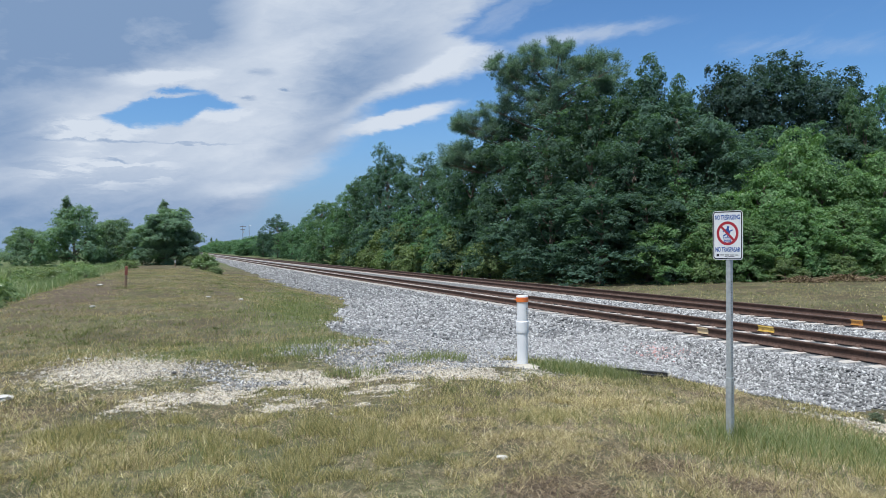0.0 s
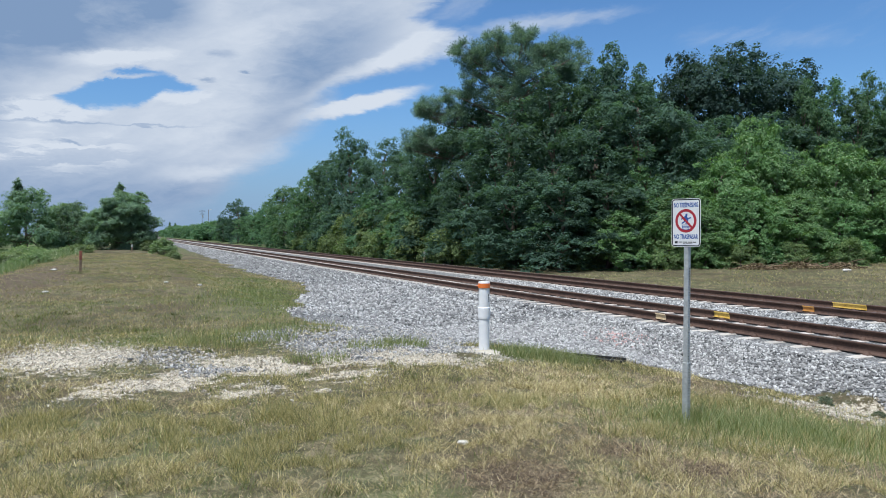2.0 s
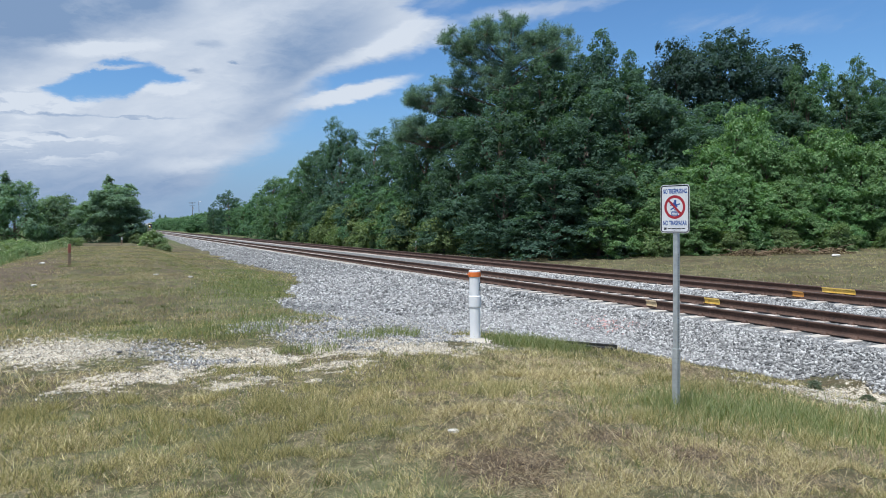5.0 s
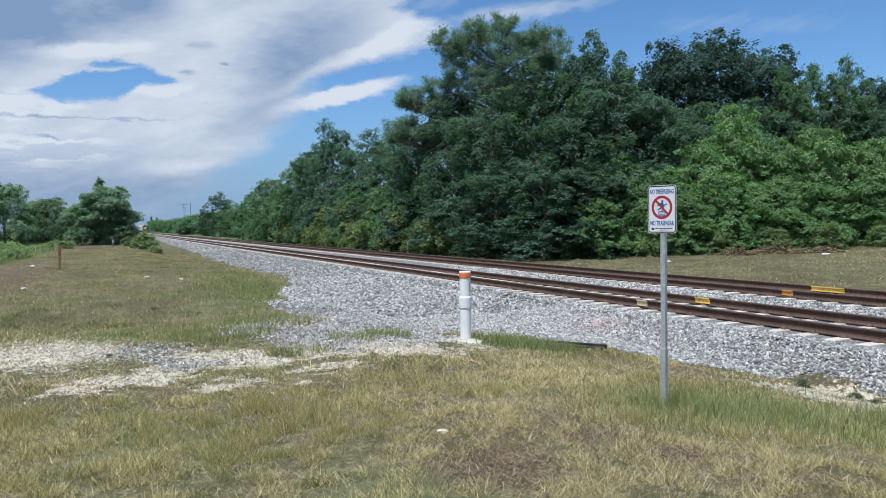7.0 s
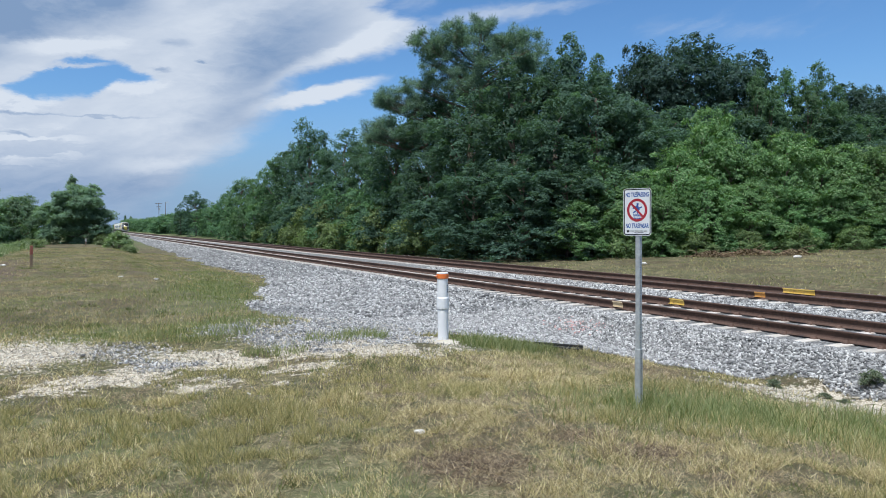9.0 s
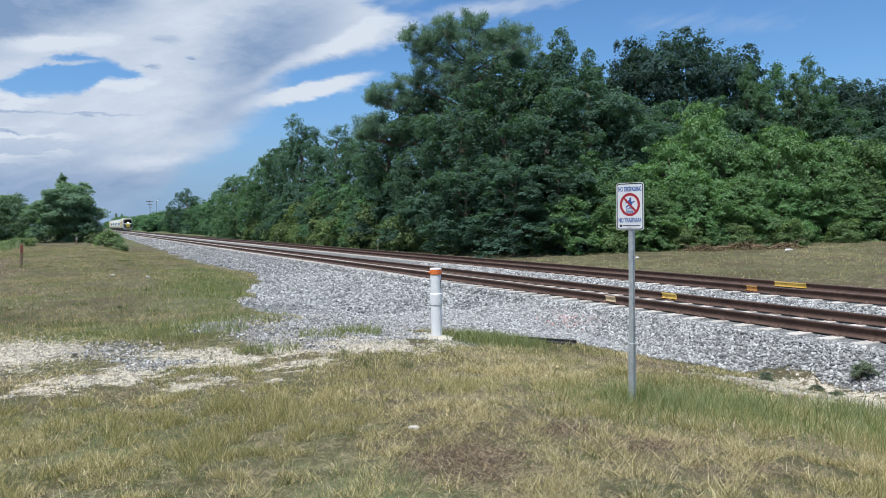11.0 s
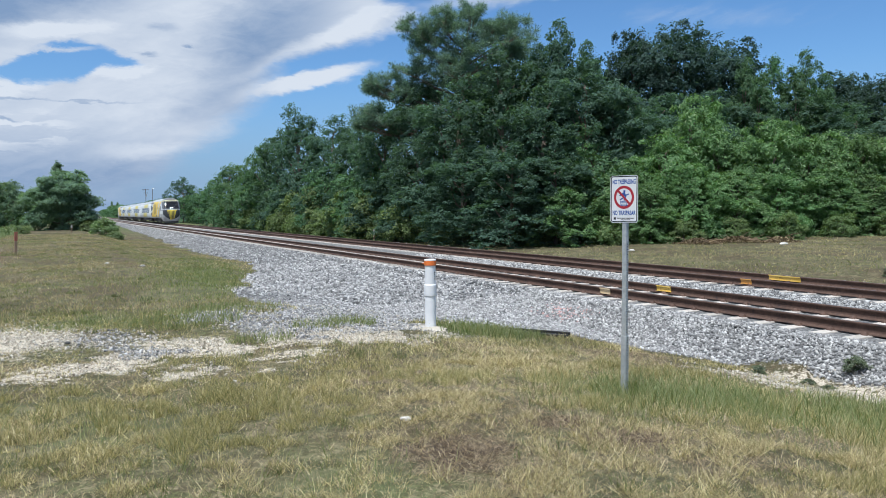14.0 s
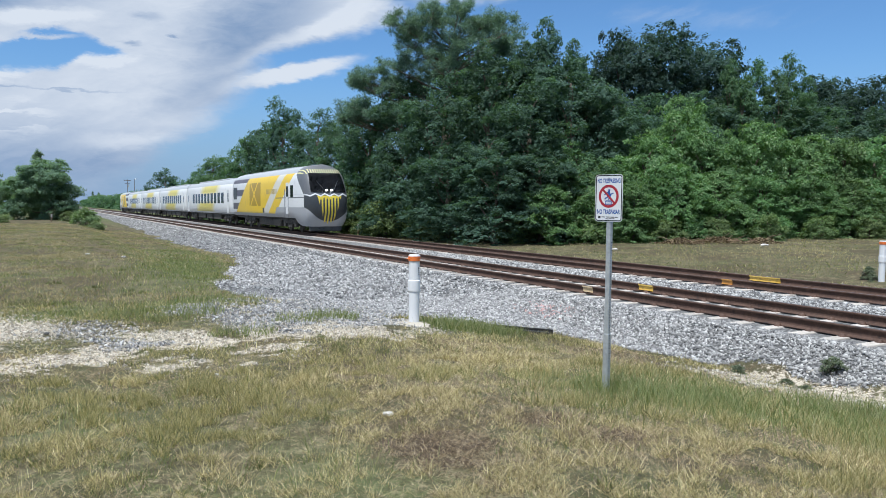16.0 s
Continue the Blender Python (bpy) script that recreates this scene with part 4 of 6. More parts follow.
def pine_tree():
    """A tall pine: bare limbs with rounded tufts of needles and sky between them."""
    rs.seed(41)
    th = empty("pine_tree", pose(0, 0, 0), "tall slash pine with open flat-topped crown above the thicket", "tree")
    bm = bmesh.new()
    add_limb(bm, (0, 0, -0.4), (0.4, 0.2, 15.6), 0.32, 0.12, 10, 0.35)
    tufts = []
    for cx, cz, r in PINE_CLUSTERS:
        for rep in range(2):
            depth_ = rs.uniform(-1, 1) * 2.6 * (0.4 if cx < -4 else 1.0)
            q = Vector((cx + rs.uniform(-0.4, 0.4), depth_, cz - 0.35 * r))
            start = Vector((0.3, 0.1, min(15.0, max(7.0, cz - 1.2 - 0.25 * abs(cx)))))
            add_limb(bm, start, q, 0.085, 0.03, 5, 0.3)
            for j in range(13):
                d = unit(1)[0] * (rs.rand() ** 0.4) * (r * 1.1, r * 1.1, r * 0.6)
                p = q + Vector(d) + Vector((0, 0, 0.3 * r))
                tufts.append(p)
                if j < 6:
                    add_limb(bm, start.lerp(q, 0.6 + 0.35 * rs.rand()), p, 0.03, 0.012, 4, 0.1)
    part("trunk", bm, M_BARK, th, smooth=True)
    T = np.array(tufts)
    per = 185
    d = unit(len(T) * per).reshape(len(T), per, 3)
    d[..., 2] = d[..., 2] * 0.8 + 0.25
    c = T[:, None] + d * rs.rand(len(T), per, 1) * 0.46
    c, ax = c.reshape(-1, 3), d.reshape(-1, 3)
    ax = ax / np.linalg.norm(ax, axis=1, keepdims=True)
    sd = np.cross(ax, rs.randn(len(ax), 3))
    sd /= np.linalg.norm(sd, axis=1, keepdims=True)
    v = np.stack([c - sd * 0.024, c + sd * 0.024, c + ax * (0.15 + 0.09 * rs.rand(len(c), 1))], 1)
    cr = new("crown", mesh_from("crown", v.reshape(-1, 3), np.arange(len(c) * 3).reshape(-1, 3), [M_NEEDLE]))
    cr.parent = th
    return th


def plant(ob, x, y, s=1.0, turn=0.0, first=False, tall=1.0):
    z = float(land(x, y)) - 0.03
    m = pose(x, y, z, 0, 0, turn)
    if first:
        ob.matrix_basis = m
        ob.scale = (s, s, s * tall)
        return ob
    c = copy_thing(ob, m)
    c.scale = (s, s, s * tall)
    return c


def grow(ob, spots):
    """Plants the model at the first spot and copies of it at the others: (x, y, scale, height stretch)."""
    for i, (x, y, s, tall) in enumerate(spots):
        plant(ob, x, y, s, (i * 77 + 20) % 360 if i else 20, i == 0, tall)


oak = broad_tree("oak_tree", 16.0, 7.0, M_LEAF_OAK, 1500, 24, 0.138, "large dark green broadleaf tree, dense rounded crown", 3, 0.25, 14)
tangled = broad_tree("vine_covered_tree", 12.0, 4.6, M_LEAF_DARK, 960, 28, 0.112, "dark green tree overgrown with vines, in a thicket", 5, 0.03, 15)
leafy = broad_tree("broadleaf_tree", 9.5, 4.2, M_LEAF_MID, 760, 28, 0.115, "green broadleaf tree in a dense thicket", 8, 0.03, 13)
slim = broad_tree("feathery_tree", 12.5, 2.9, M_LEAF_MID, 760, 24, 0.09, "slender feathery green tree behind the thicket", 12, 0.12, 16)
shrub = broad_tree("shrub", 6.0, 3.2, M_LEAF_LIGHT, 800, 27, 0.086, "light green leafy shrub at the edge of the verge", 14, 0.01, 13, "shrub")
bush = broad_tree("low_bush", 2.4, 1.9, M_LEAF_OLIVE, 360, 18, 0.08, "low green bush at the foot of the thicket", 17, 0.01, 8, "bush")
spiky = broad_tree("big_leaved_tree", 14.0, 3.0, M_LEAF_DARK, 800, 22, 0.12, "upright green tree with large drooping leaves", 19, 0.15, 17)
for ob in (oak, tangled, leafy, slim, shrub, bush, spiky):
    ob["group"] = "trees across the tracks"
plant(pine_tree(), 27.9, 50.9, 0.965, -29, True)
grow(oak, [(47.8, 49.3, 0.97, 1.12), (52.9, 49.1, 0.83, 1.28), (44.9, 50.6, 0.71, 1.49), (67.1, 42.6, 0.86, 0.99), (67.2, 46.9, 0.79, 1.14), (68.6, 39.7, 0.86, 0.92), (34.6, 53.0, 0.79, 1.25), (32.2, 58.5, 0.86, 1.12)])
grow(spiky, [(30.4, 41.7, 0.63, 1.67), (32.7, 41.7, 0.57, 1.69), (28.9, 42.3, 0.57, 1.65)])
grow(tangled, [(26.8, 43.2, 0.91, 1.17), (24.9, 46.2, 0.96, 0.98), (24.4, 52.7, 0.84, 1.19), (31.1, 40.2, 0.91, 1.11), (33.7, 40.0, 0.87, 1.02), (24.0, 57.4, 0.80, 1.17), (27.4, 39.5, 0.83, 1.01), (23.9, 64.2, 0.75, 1.15), (49.2, 41.8, 0.91, 0.97), (53.2, 40.0, 0.98, 0.90), (45.5, 43.4, 0.98, 0.91), (39.0, 42.0, 0.93, 0.91), (56.8, 38.3, 0.98, 0.85), (59.2, 35.0, 0.98, 0.82), (24.7, 85.7, 0.89, 1.35), (24.7, 73.1, 0.90, 1.09), (24.4, 93.2, 0.98, 1.09), (24.6, 184.0, 0.85, 1.04), (24.3, 211.8, 0.66, 0.93), (23.6, 50.1, 0.72, 0.85), (23.4, 42.8, 0.73, 0.72), (24.3, 38.6, 0.72, 0.73), (26.2, 36.6, 0.65, 0.72), (23.3, 56.3, 0.61, 0.58)])
grow(leafy, [(24.8, 102.9, 1.02, 1.15), (24.5, 112.9, 1.02, 0.97), (24.6, 126.7, 1.09, 0.97), (24.2, 141.4, 0.85, 1.00), (24.7, 161.9, 0.92, 0.80), (25.9, 270.8, 1.24, 0.51), (23.5, 59.2, 0.83, 0.92), (23.4, 71.2, 0.77, 0.98), (24.1, 86.3, 0.85, 0.84), (29.0, 36.5, 0.71, 0.86), (23.5, 63.4, 0.68, 0.79)])
grow(slim, [(48.8, 42.1, 0.55, 1.99), (50.9, 41.1, 0.66, 1.66), (53.4, 40.1, 0.69, 1.65), (51.3, 39.8, 0.66, 1.54), (54.5, 39.5, 0.66, 1.50), (49.0, 40.8, 0.59, 1.67)])
grow(shrub, [(37.2, 36.2, 0.94, 1.61), (33.8, 35.4, 0.91, 1.19), (31.3, 35.4, 0.81, 1.05), (36.9, 34.1, 0.91, 1.28), (38.6, 33.2, 0.87, 1.21), (41.1, 33.2, 0.97, 1.26), (43.0, 32.3, 0.91, 1.13), (44.5, 31.7, 0.91, 1.21), (46.6, 30.7, 0.94, 1.13), (48.9, 29.7, 1.00, 1.08), (51.6, 28.5, 1.00, 1.04), (33.4, 32.8, 0.78, 0.98), (36.2, 32.0, 0.78, 0.87), (39.6, 31.6, 0.75, 0.86), (42.6, 30.8, 0.81, 0.86), (28.9, 35.4, 0.69, 0.99), (45.4, 29.5, 0.81, 0.77), (30.7, 33.4, 0.66, 0.88), (26.1, 35.5, 0.69, 0.83)])
grow(bush, [(22.6, 57.0, 1.5, 1.2), (22.8, 63.0, 1.6, 1.15), (23.0, 71.0, 1.5, 1.3), (22.7, 80.0, 1.5, 1.2), (22.4, 49.5, 1.2, 1.1), (22.2, 54.0, 0.9, 1.0), (22.0, 60.5, 0.9, 1.0), (22.0, 68.0, 1.0, 1.0), (22.0, 76.0, 1.0, 1.0), (22.2, 84.0, 1.1, 1.0), (22.6, 93.0, 1.2, 1.0), (22.8, 102.0, 1.2, 1.0), (25.6, 37.6, 0.8, 1.0), (28.4, 33.8, 0.8, 1.0), (31.5, 31.5, 0.6, 1.0), (23.0, 43.6, 0.8, 1.0), (34.5, 30.4, 0.6, 1.0), (37.8, 29.6, 0.65, 1.0), (41.2, 28.6, 0.6, 1.0), (44.5, 27.6, 0.6, 1.0)])



def brush_pile(x, y, wide, sticks, seed):
    """Cut branches and dead leaves heaped at the foot of the shrubs."""
    rs.seed(seed)
    th = empty("brush_pile", pose(x, y, float(land(x, y)), 0, 0, -42), "heap of dead brown branches and leaves before the shrubs", "brush pile", "brush piles")
    for i in range(sticks):
        bm = bmesh.new()
        a, px0 = rs.uniform(0, 6.28), rs.uniform(-wide, wide)
        ln = rs.uniform(0.5, 1.3)
        rise = 0.45 * (1 - abs(px0) / wide) * rs.rand()
        p = Vector((px0, rs.uniform(-0.5, 0.5), 0.03 + 0.5 * rise))
        q = p + Vector((math.cos(a) * ln, math.sin(a) * ln * 0.5, rise * 0.8 + 0.05))
        add_limb(bm, p, q, 0.02, 0.008, 5, rs.uniform(-0.1, 0.1))
        part("branch", bm, M_STAKE, th)
    n = 2600
    c = np.stack([rs.randn(n) * wide * 0.55, rs.randn(n) * 0.42, np.zeros(n)], -1)
    c[:, 2] = 0.02 + rs.rand(n) * 0.32 * np.exp(-(c[:, 0] / wide) ** 2 * 2 - (c[:, 1] / 0.5) ** 2)
    nr = unit(n) * 0.7 + np.array([0, 0, 0.8])
    nr /= np.linalg.norm(nr, axis=1, keepdims=True)
    lv = new("dead_leaves", leaf_mesh("dead_leaves", c, nr, np.full(n, 0.05), M_MAT))
    lv.parent = th
    lv["kind"] = "stuff"


brush_pile(33.1, 29.0, 1.5, 16, 61)
brush_pile(31.0, 29.9, 1.0, 9, 62)
brush_pile(35.2, 28.0, 1.0, 6, 63)

# trees that follow the line into the distance
far_hedge = broad_tree("roadside_tree", 6.0, 4.6, M_LEAF_MID, 210, 14, 0.30, "green tree in the distant row beside the tracks", 21, 0.02, 10)
far_hedge["group"] = "distant trees beside the tracks"
grow(far_hedge, [(27.5 + float(line_x(y)) + (i % 3) * 1.5, y, 0.92 + 0.4 * ((i * 37) % 10) / 10, 0.95) for i, y in enumerate(range(172, 500, 16))]
     + [(25.5 + float(line_x(y)) + (i % 3) * 3.0, y, 1.1 + 0.4 * ((i * 37) % 10) / 10, 0.95) for i, y in enumerate(range(510, 1000, 32))])
grow_left = broad_tree("spreading_tree", 6.4, 3.3, M_LEAF_FAR, 2200, 28, 0.092, "rounded dark green tree standing beside the mown path", 23, 0.04, 12)
grow(grow_left, [(-0.3, 76.0, 0.97, 0.86)])

# ---- small left-hand distance ----
casuarina = broad_tree("conifer", 10.0, 1.15, M_LEAF_FAR, 500, 18, 0.10, "narrow dark conifer standing above the distant trees", 29, 0.3, 12)
grow(casuarina, [(45.0, 900.0, 1.6, 1.0), (51.0, 900.0, 1.5, 1.0), (-14.0, 119.0, 1.0, 1.0), (-0.6, 80.0, 0.66, 0.98)])
grove = broad_tree("grove_tree", 8.0, 5.2, M_LEAF_FAR, 700, 20, 0.17, "dark rounded tree in the grove beyond the weeds", 31, 0.05, 11)
grove["group"] = "trees beyond the weeds"
grow(grove, [(-13.0, 118.0, 0.98, 1.08), (-8.0, 122.0, 0.85, 1.0), (-4.8, 130.0, 0.7, 0.95), (-20.0, 128.0, 0.75, 0.9), (-26.0, 120.0, 0.7, 0.9), (-33.0, 126.0, 0.75, 0.9), (-1.5, 140.0, 0.5, 0.95), (-48.0, 130.0, 0.8, 0.95), (-24.0, 150.0, 0.85, 0.95), (-10.0, 140.0, 0.9, 1.0), (-2.0, 170.0, 0.5, 0.9), (42.0, 820.0, 1.5, 0.9), (50.0, 840.0, 1.6, 0.95), (60.0, 860.0, 1.6, 0.9)])
path_bush = broad_tree("path_bush", 1.9, 1.5, M_WEEDLEAF, 380, 16, 0.07, "low green bush between the path and the gravel", 37, 0.02, 8, "bush")
grow(path_bush, [(2.55, 63.0, 0.78, 0.95), (1.6, 74.0, 0.7, 0.8), (2.6, 78.0, 0.8, 0.8), (3.3, 61.0, 0.45, 0.8)])
weed = broad_tree("weed_clump", 0.38, 0.24, M_BALLAST_WEED, 210, 18, 0.015, "small grey-green weed growing in the ballast edge", 39, 0.02, 6, "weed")
grow(weed, [(9.9, 6.6, 0.78, 1.0), (23.35, 14.4, 1.1, 1.1), (23.0, 14.1, 0.8, 0.9), (9.0, 7.5, 0.55, 0.7), (9.3, 6.9, 0.5, 0.7), (8.9, 6.3, 0.5, 0.5)])

weed_bush = broad_tree("weed_bush", 1.0, 1.4, M_WEEDLEAF, 220, 16, 0.058, "sprawling green weeds beyond the mown strip", 43, 0.01, 8, "weeds")
weed_bush["group"] = "weeds beyond the mown strip"
grow(weed_bush, [(-5.6 + min(2.2, i * 0.14) - (i * 53 % 17) * 0.5, 26.0 + i * 2.4, 0.7 + 0.5 * ((i * 29) % 10) / 10, 0.7 + 0.4 * ((i * 13) % 7) / 7) for i in range(24)])

# ---- tracks ----
RAIL_PROFILE = [(-0.075, 0.0), (0.075, 0.0), (0.075, 0.012), (0.02, 0.03), (0.0085, 0.05), (0.0085, 0.135), (0.034, 0.148), (0.037, 0.178), (0.028, 0.186),
                (-0.028, 0.186), (-0.037, 0.178), (-0.034, 0.148), (-0.0085, 0.135), (-0.0085, 0.05), (-0.02, 0.03), (-0.075, 0.012)]


def rail_mesh(x0):
    ys = np.concatenate([np.arange(-30, 60, 3.0), np.arange(60, 1100, 20.0)])
    P = np.array(RAIL_PROFILE)
    n, k = len(ys), len(P)
    v = np.zeros((n, k, 3))
    v[:, :, 0] = x0 + line_x(ys)[:, None] + P[None, :, 0]
    v[:, :, 1] = ys[:, None]
    v[:, :, 2] = RAIL_Z - 0.186 + P[None, :, 1]
    i = np.arange(n - 1)[:, None] * k
    j = np.arange(k)[None]
    j2 = (j + 1) % k
    f = np.stack([i + j, i + j2, i + k + j2, i + k + j], -1).reshape(-1, 4)
    mat_i = np.tile(((np.arange(k) == 8)).astype(int), n - 1)
    return mesh_from("rail", v.reshape(-1, 3), f, [M_RUST, M_RAILTOP], False, mat_i)


def tie_mesh():
    bm = bmesh.new()
    add_box(bm, -1.3, 1.3, -0.13, 0.13, -0.2, 0.0, 0.02)
    for v in bm.verts:
        if v.co.z > -0.05:
            v.co.y *= 0.85
        if abs(v.co.x) < 0.4 and v.co.z > -0.05:
            v.co.z -= 0.02
    me = bpy.data.meshes.new("tie")
    bm.to_mesh(me)
    bm.free()
    me.materials.append(M_CONCRETE)
    return me


def clip_block(x, y, z):
    """Vertices and faces of one rail clip."""
    w, d, h = 0.05, 0.05, 0.055
    v = [(x + a * w, y + b * d, z + c * h) for c in (0, 1) for a, b in ((-1, -1), (1, -1), (1, 1), (-1, 1))]
    v = [(p[0] * 1.0, p[1], p[2]) if i < 4 else (x + (p[0] - x) * 0.6, y + (p[1] - y) * 0.6, p[2]) for i, p in enumerate(v)]
    return v, [(0, 1, 5, 4), (1, 2, 6, 5), (2, 3, 7, 6), (3, 0, 4, 7), (4, 5, 6, 7)]


TIE = tie_mesh()
PAINT = {0: [(-1, 13.89, 14.26, M_CREAM), (1, 13.44, 13.93, M_YELLOW)], 1: [(-1, 13.6, 13.94, M_ORANGE), (1, 13.28, 14.28, M_YELLOW)]}


def build_track(k, cx):
    th = empty("railway_track", pose(0, 0, 0), "rusty steel rails on pale concrete ties in ballast", "railway track", "the two tracks", "structure")
    for side in (-1, 1):
        r = new("rail", rail_mesh(cx + side * 0.7525))
        r.parent = th
        for s2, y0, y1, mt in PAINT[k]:
            if s2 == side:
                bm = bmesh.new()
                xw = cx + side * 0.7525
                add_box(bm, xw - 0.018, xw - 0.012, y0, y1, RAIL_Z - 0.15, RAIL_Z - 0.045, 0.002)
                vs = add_box(bm, -0.05, 0.0, y0, y1, -0.003, 0.003, 0.001)
                bmesh.ops.rotate(bm, verts=vs, cent=(0, 0, 0), matrix=Matrix.Rotation(radians(16), 3, "Y"))
                bmesh.ops.translate(bm, verts=vs, vec=(xw - 0.017, 0, RAIL_Z - 0.152))
                add_box(bm, xw - 0.043, xw - 0.037, y0, y1, RAIL_Z - 0.04, RAIL_Z - 0.008, 0.002)
                part("paint_mark", bm, mt, r, "painted patch on the rail web")
    cv, cf = [], []
    for i in range(150):
        y = 2.0 + i * 0.61
        t = new("tie", TIE)
        t.parent = th
        t.location = (cx + float(line_x(y)), y, RAIL_Z - 0.186 - 0.002 + 0.006 * math.sin(i * 12.9))
        t.rotation_euler = (0, 0, 0.012 * math.sin(i * 7.7))
        if y < 60:
            for s in (-0.7525, 0.7525):
                for e in (-0.1, 0.1):
                    v, f = clip_block(cx + s + e, y, RAIL_Z - 0.19)
                    cf += [tuple(q + len(cv) for q in p) for p in f]
                    cv += v
    c = new("rail_clips", mesh_from("rail_clips", cv, cf, [M_RUST]))
    c.parent = th
    c["kind"] = "stuff"
    bv, bf = [], []
    for i in range(800):
        y = 93.5 + i * 0.61
        x, z = cx + float(line_x(y)), RAIL_Z - 0.186
        v = [(x + a * 1.3, y + b * 0.12, z - (0.12 if c2 == 0 else 0)) for c2 in (0, 1) for a, b in ((-1, -1), (1, -1), (1, 1), (-1, 1))]
        bf += [tuple(q + len(bv) for q in p) for p in ((0, 1, 5, 4), (1, 2, 6, 5), (2, 3, 7, 6), (3, 0, 4, 7), (4, 5, 6, 7))]
        bv += v
    c = new("far_ties", mesh_from("far_ties", bv, bf, [M_CONCRETE]))
    c.parent = th
    c["kind"] = "stuff"


for k, cx in enumerate(TRACKS):
    build_track(k, cx)

# ---- warning sign ----


def rounded_plate(bm, w, h, r, y0, y1):
    pts = []
    for cx, cz, a0 in ((w / 2 - r, h / 2 - r, 0), (-w / 2 + r, h / 2 - r, 90), (-w / 2 + r, -h / 2 + r, 180), (w / 2 - r, -h / 2 + r, 270)):
        for i in range(7):
            a = radians(a0 + 15 * i)
            pts.append((cx + r * math.cos(a), cz + r * math.sin(a)))
    f = [bm.verts.new((x, y0, z)) for x, z in pts]
    b = [bm.verts.new((x, y1, z)) for x, z in pts]
    n = len(pts)
    bm.faces.new(f)
    bm.faces.new(b[::-1])
    for i in range(n):
        bm.faces.new((f[i], f[(i + 1) % n], b[(i + 1) % n], b[i]))
    return pts


def border(bm, w, h, r, t, y):
    def ring(w, h, r):
        pts = []
        for cx, cz, a0 in ((w / 2 - r, h / 2 - r, 0), (-w / 2 + r, h / 2 - r, 90), (-w / 2 + r, -h / 2 + r, 180), (w / 2 - r, -h / 2 + r, 270)):
            for i in range(7):
                a = radians(a0 + 15 * i)
                pts.append(bm.verts.new((cx + r * math.cos(a), y, cz + r * math.sin(a))))
        return pts
    a, b = ring(w, h, r), ring(w - 2 * t, h - 2 * t, max(0.003, r - t))
    n = len(a)
    for i in range(n):
        bm.faces.new((a[i], a[(i + 1) % n], b[(i + 1) % n], b[i]))


def disc_ring(bm, cx, cz, r0, r1, y, n=40):
    a = [bm.verts.new((cx + r1 * math.cos(6.28318 * i / n), y, cz + r1 * math.sin(6.28318 * i / n))) for i in range(n)]
    b = [bm.verts.new((cx + r0 * math.cos(6.28318 * i / n), y, cz + r0 * math.sin(6.28318 * i / n))) for i in range(n)]
    for i in range(n):
        bm.faces.new((a[i], a[(i + 1) % n], b[(i + 1) % n], b[i]))


def bar(bm, x, z, w, h, deg, y):
    c, s = math.cos(radians(deg)), math.sin(radians(deg))
    bm.faces.new([bm.verts.new((x + a * w / 2 * c - b * h / 2 * s, y, z + a * w / 2 * s + b * h / 2 * c)) for a, b in ((-1, -1), (1, -1), (1, 1), (-1, 1))])


def lettering(words, width, height, x, y, z, mat, parent):
    cu = bpy.data.curves.new("lettering", "FONT")
    cu.body, cu.size, cu.align_x, cu.align_y = words, 1.0, "CENTER", "CENTER"
    cu.extrude = 0.002
    cu.offset = 0.028
    cu.materials.append(mat)
    ob = new("lettering", cu)
    bpy.context.view_layer.update()
    sx, sz = width / max(ob.dimensions.x, 0.01), height / 0.73
    ob.parent = parent
    ob.matrix_basis = pose(x, y, z, 90, 0, 0) @ Matrix.Diagonal((sx, sz, 0.2, 1))
    return ob


